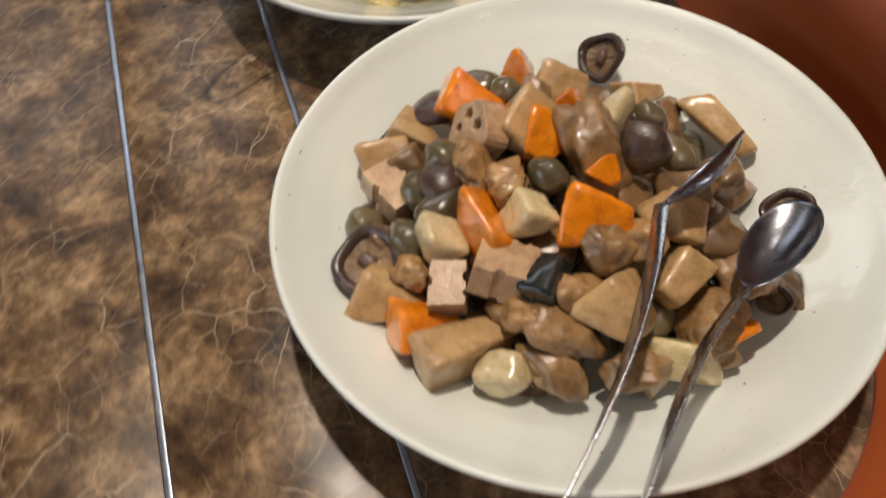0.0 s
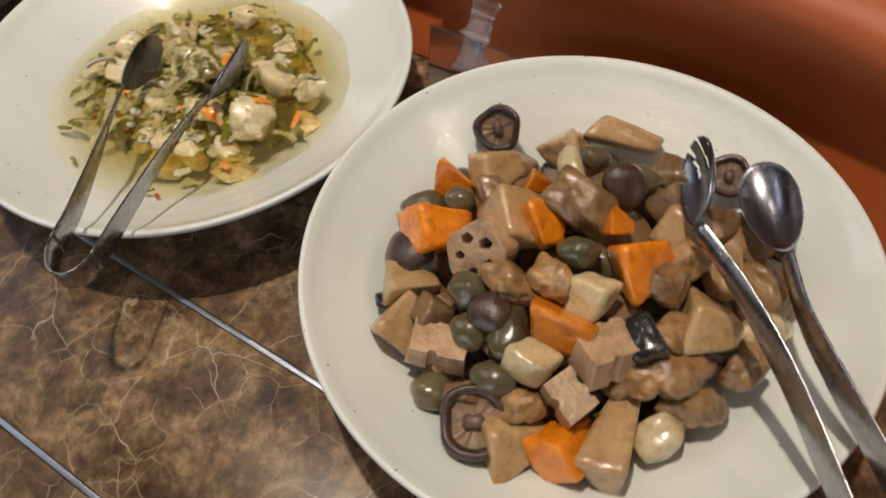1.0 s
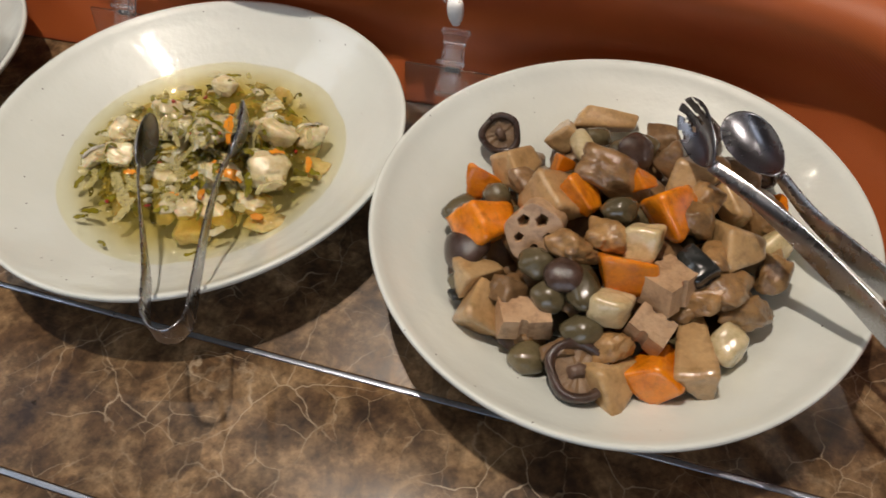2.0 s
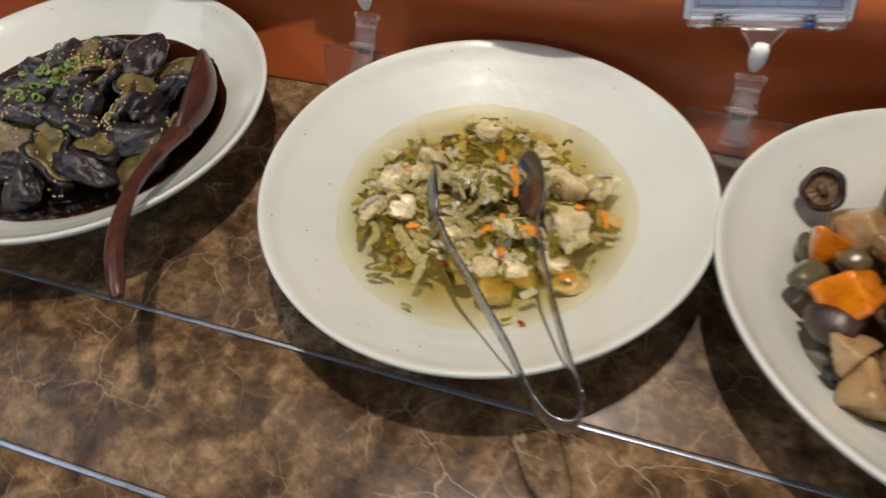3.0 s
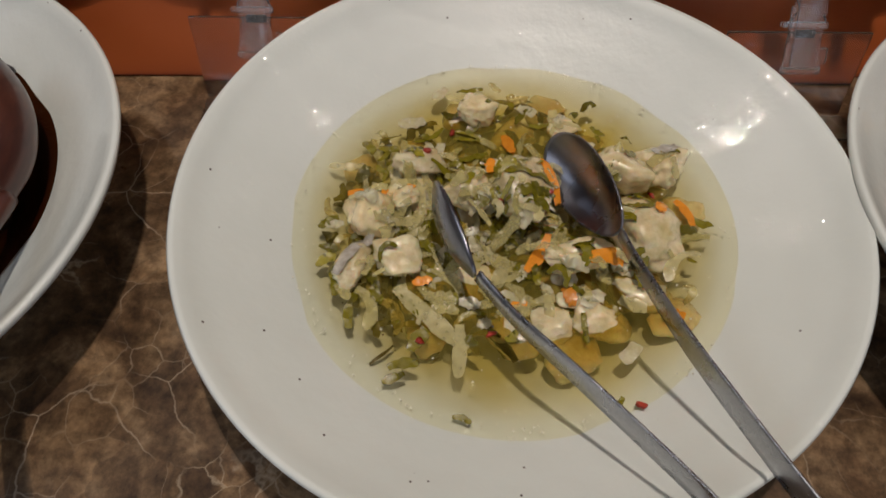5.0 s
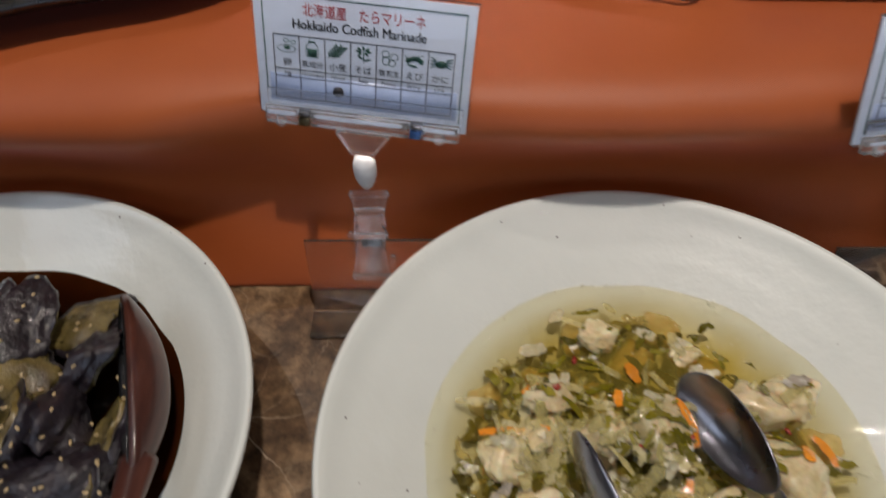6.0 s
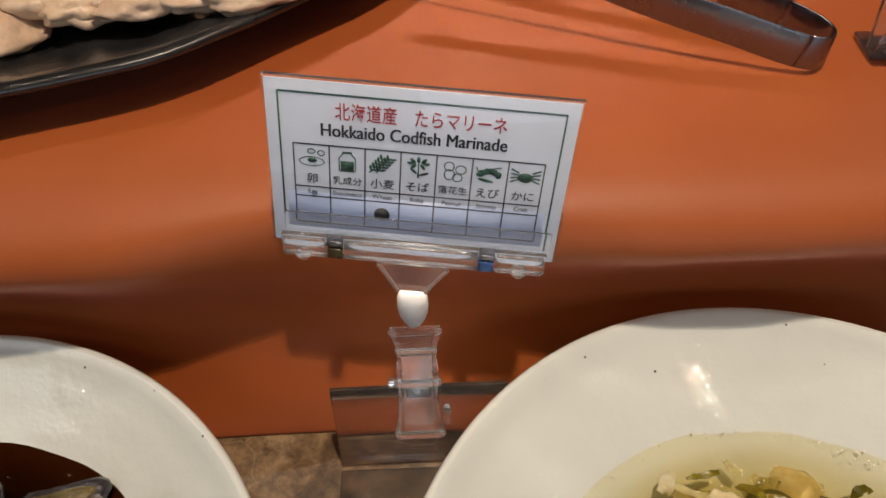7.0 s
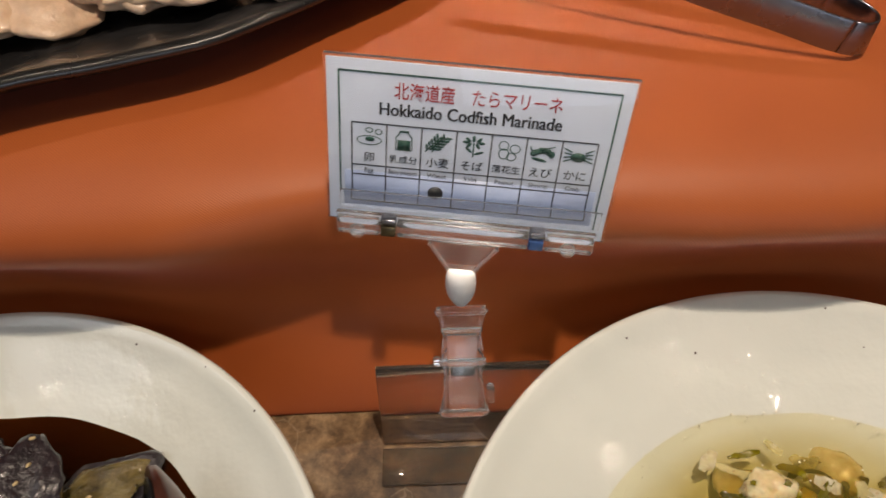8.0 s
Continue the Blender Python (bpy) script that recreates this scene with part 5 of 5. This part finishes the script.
for k, (x, y, a, b, az) in enumerate([(-61, 16, 33, 3.5, 8), (0, 46, 12, 4, 110), (-10, 32, 9, 4, 100), (18, 14, 22, 4, -72), (13, -20, 22, 4.5, 48), (39, -26, 17, 5, 25), (24, -42, 10, 4, 95), (83, 6, 16, 3.5, -50), (65, -3, 10, 5, 72), (68, -48, 9, 4, 22), (1, -45, 9, 3, 30), (-51, 38, 12, 3.5, 40), (-40, -34, 9, 3, 20)]):
    laid_leaf("carrot_shred", x, y, a, b * 1.35, az, SHRED, "thin bright orange carrot shred", "carrot", k + 80, 0.3, 0.0007)
for k, (x, y) in enumerate([(-40, 32), (-5, 0), (-40, -63), (-10, -59), (16, 4), (49, -89), (-28, 54), (67, 15), (-25, -20)]):
    ob = mesh_object("chili_flake", cut_piece(0.0022, 0.0016, 0.0007, 8, k, 0.0002), CHILI)
    ob.matrix_basis = pose(COD[0] + x / 1000, COD[1] + y / 1000, max(0.0350, surface_at(COD[0] + x / 1000, COD[1] + y / 1000) + 0.0008), 10, 0, k * 70)
    tagged(ob, "tiny red chili flake", "chili", SALAD)


# beads of oil and air along the edge of the broth
beads = bmesh.new()
rb = random.Random(21)
for k in range(330):
    a, rad = rb.uniform(0, 6.3), rb.choice((rb.gauss(0.1005, 0.0016), rb.uniform(0.05, 0.1)))
    s = rb.uniform(0.0002, 0.0006)
    bm = bmesh.new()
    bmesh.ops.create_icosphere(bm, subdivisions=1, radius=s)
    bmesh.ops.transform(bm, matrix=Matrix.Translation((rad * math.cos(a), rad * math.sin(a), 0.0346)) @ Matrix.Diagonal((1, 1, 0.6, 1)), verts=bm.verts)
    beads = join(beads, bm)
ob = mesh_object("broth_beads", beads, plain("oil_bead", (0.85, 0.81, 0.66), 0.06, 0, 400))
ob.matrix_basis = pose(*COD, 0)
tagged(ob, "tiny oil beads and bubbles floating on the marinade", "bubbles", "", "stuff")


# ---- braised eggplant ----
SKIN = food("eggplant_skin", (0.006, 0.005, 0.009), (0.024, 0.018, 0.028), 70, 260, 0.4, 1.6, 0.8)
FLESH = food("eggplant_flesh", (0.045, 0.036, 0.012), (0.30, 0.24, 0.085), 60, 500, 0.22, 1.0, 0.9)
SESAME = plain("sesame", (0.55, 0.42, 0.22), 0.5, 0, 600, 0.2, 0.1)
SCALLION = weed_material("green_onion", [(0.10, 0.22, 0.03), (0.20, 0.34, 0.06), (0.36, 0.46, 0.16), (0.07, 0.15, 0.02)])
EGG_TOP = (0.052, 0.018, 0.1)


def eggplant(x, y, a, b, rx, ry, rz, seed):
    t = thing("eggplant_piece", "glossy black-skinned braised eggplant piece with olive flesh", "eggplant", "braised eggplant on the plate")
    skin, flesh = chunk(a, b, b * 0.75, 8, seed, 10, 0.22, 0.03, 4), chunk(a, b, b * 0.75, 8, seed, 10, 0.22, 0.03, 4)
    sag = lambda v: b * (0.14 + 0.12 * noise.noise(Vector((v.co.x * 90, v.co.y * 90, seed))))
    for v in skin.verts:
        v.co.z = min(v.co.z, sag(v))
    for v in flesh.verts:
        v.co.x, v.co.y = v.co.x * 0.86, v.co.y * 0.82
        v.co.z = sag(v) + (0.0022 * min(1, v.co.z / b * 4) if v.co.z > 0 else -0.002)
    part("skin", skin, SKIN, t)
    part("flesh", flesh, FLESH, t, "soft olive-brown flesh")
    z = max(heap_z(x, y, *EGG_TOP), dish_z(math.hypot(x, y)) + b * 0.5)
    t.matrix_basis = pose(EGG[0] + x, EGG[1] + y, z, rx, ry, rz)


r7 = random.Random(7)
for k in range(34):
    rad, a = 0.090 * math.sqrt((k + 0.4) / 34), k * 2.39996 + 0.5
    flip = r7.random() < 0.5
    eggplant(rad * math.cos(a), rad * math.sin(a), r7.uniform(0.020, 0.031), r7.uniform(0.014, 0.020), (180 if flip else 0) + r7.uniform(-42, 42), r7.uniform(-25, 25), r7.uniform(0, 360), k)
FOOD_VIEW = bpy.context.evaluated_depsgraph_get()
seeds, rings = bmesh.new(), bmesh.new()
for k in range(380):
    a, rad = r7.uniform(0, 6.3), 0.093 * math.sqrt(r7.random())
    x, y = rad * math.cos(a), rad * math.sin(a)
    if k % 3:
        x, y = r7.gauss((-0.025, 0.03, -0.05)[k % 7 % 3], 0.014), r7.gauss((0.045, -0.01, -0.03)[k % 7 % 3], 0.014)
    bm = bmesh.new()
    bmesh.ops.create_icosphere(bm, subdivisions=1, radius=1)
    bmesh.ops.transform(bm, matrix=pose(x, y, max(0.0386, surface_at(EGG[0] + x, EGG[1] + y) + 0.0003), 0, r7.uniform(-20, 20), r7.uniform(0, 360)) @ Matrix.Diagonal((0.0016, 0.0009, 0.0006, 1)), verts=bm.verts)
    seeds = join(seeds, bm)
for k in range(46):
    x, y = r7.gauss(-0.035, 0.035), r7.gauss(0.015, 0.035)
    if math.hypot(x, y) > 0.09:
        continue
    rad = r7.uniform(0.0022, 0.0042)
    bm = lathe([(rad, -0.0012), (rad, 0.0012), (rad * 0.72, 0.0012), (rad * 0.72, -0.0012), (rad, -0.0012)], 14)
    bmesh.ops.transform(bm, matrix=pose(x, y, max(0.0388, surface_at(EGG[0] + x, EGG[1] + y) + 0.0012), r7.uniform(-35, 35), r7.uniform(-35, 35), 0), verts=bm.verts)
    rings = join(rings, bm)
for name, bm, material, label in (("sesame_seeds", seeds, SESAME, "toasted sesame seeds scattered over the eggplant"), ("green_onion_rings", rings, SCALLION, "chopped green onion rings over the eggplant")):
    ob = mesh_object(name, bm, material)
    ob.matrix_basis = pose(*EGG, 0)
    tagged(ob, label, "garnish", "", "stuff")


# ---- on the raised shelf ----
SHELF = 0.1362
MEAT = food("poached_chicken", (0.55, 0.38, 0.27), (0.74, 0.58, 0.46), 60, 300, 0.35, 0.8, 0.3, 0.1)
PLATTER = pose(-0.376, 0.549, SHELF, 0, 0, 20)


def platter():
    """A long black dish with a wavy rim and leaf-like ribs."""
    bm, rows = bmesh.new(), []
    profile = [(0.0, 0.006), (0.3, 0.006), (0.55, 0.006), (0.72, 0.007), (0.80, 0.010), (0.87, 0.0145), (0.93, 0.020), (0.97, 0.0235), (0.99, 0.0244), (1.0, 0.0234), (0.995, 0.0205), (0.95, 0.013), (0.86, 0.006), (0.75, 0.0015), (0.6, 0.0005), (0.0, 0.0005)]
    n = 180
    for f, z in profile:
        row = []
        for k in range(n):
            a = 2 * math.pi * k / n
            wob = 1 + f**4 * (0.006 * math.sin(17 * a) + 0.008 * math.sin(9 * a + 1))
            rib = 0.0014 * f * math.sin(42 * a + 6 * f) * (1 if 0.4 < f < 0.95 else 0.2)
            row.append(bm.verts.new((0.32 * f * wob * math.cos(a), 0.25 * f * wob * math.sin(a), max(0.0003, z + rib))))
        rows.append(row)
    for p0, p1 in zip(rows, rows[1:]):
        for k in range(n):
            bm.faces.new((p0[k], p0[(k + 1) % n], p1[(k + 1) % n], p1[k]))
    bmesh.ops.remove_doubles(bm, verts=bm.verts, dist=0.00001)
    bmesh.ops.recalc_face_normals(bm, faces=bm.faces)
    return bm


dish = mesh_object("serving_platter", platter(), BLACK_WARE)
dish.matrix_basis = PLATTER
tagged(dish, "large black ribbed stoneware platter on the orange cloth", "platter")
for k in range(26):
    a = -2.75 + k * 0.098
    f = 0.69 + 0.03 * math.sin(k * 2.3)
    ob = mesh_object("chicken_slice", lump(0.030, 0.020, 0.009, 0.25, k, 4, 1.6, 0.05), MEAT)
    ob.matrix_basis = PLATTER @ pose(0.32 * f * math.cos(a), 0.25 * f * math.sin(a), 0.0165 + 0.003 * (k % 2), rng.uniform(-12, 12), rng.uniform(-12, 12), math.degrees(a) + rng.uniform(-30, 30))
    tagged(ob, "pale poached chicken slice on the black platter", "meat", "chicken slices on the platter")
for k, (x, y) in enumerate([(-0.2006, 0.3800), (-0.2230, 0.3860), (-0.2480, 0.3830), (-0.2750, 0.3860)]):
    ob = mesh_object("chicken_slice", lump(0.021, 0.014, 0.007, 0.25, k + 50, 4, 1.6, 0.10), MEAT)
    ob.matrix_basis = pose(x, y, SHELF + 0.0250 - 0.001 * k, -8, 4, 15 + 9 * k)
    tagged(ob, "pale poached chicken slice on the black platter", "meat", "chicken slices on the platter")
shelf_tongs = thing("serving_tongs", "plain steel tongs lying on the orange cloth", "tongs", "steel serving tongs")
band = [(-0.1350, 0.4130, 0.1830), (-0.0900, 0.3920, 0.1735), (-0.0293, 0.3652, 0.1600), (0.0040, 0.3522, 0.1530), (0.0260, 0.3448, 0.1475), (0.0385, 0.3425, 0.1452), (0.0455, 0.3475, 0.1448),
        (0.0440, 0.3555, 0.1455), (0.0330, 0.3640, 0.1490), (0.0050, 0.3830, 0.1565), (-0.0300, 0.4050, 0.1650), (-0.0700, 0.4290, 0.1740), (-0.1100, 0.4520, 0.1830)]
run, spread = smooth_path(band, 91), smooth_path([(w, 0, 0) for w in (0.010, 0.013) + (0.0155,) * 9 + (0.013, 0.010)], 91)
for name, i, j in (("arm", 0, 34), ("spring_bend", 33, 62), ("arm", 61, 91)):
    part(name, strap(run[i:j], [w.x for w in spread[i:j]], 0.0010, (0, 0, 1), j - i), BOWL_STEEL, shelf_tongs)
holder = thing("sign_holder", "small clear acrylic sign holder on the orange cloth", "sign holder", at=pose(0.1120, 0.3520, SHELF, 0, 0, -4))
part("acrylic_base", join(box((0.09, 0.0022, 0.036), (0, 0.0035, 0.018), 0.0005, pose(0, 0, 0, -12)), box((0.09, 0.0022, 0.022), (0, -0.0075, 0.0118), 0.0005, pose(0, 0, 0, 20)), box((0.09, 0.02, 0.002), (0, 0.004, 0.0012), 0.0004)), ACRYLIC, holder)
paper = part("paper_sign", box((0.084, 0.0008, 0.05), (0.002, -0.0005, 0.028), 0.0002, pose(0, 0, 0, -12)), PAPER, holder, "white printed paper sign")
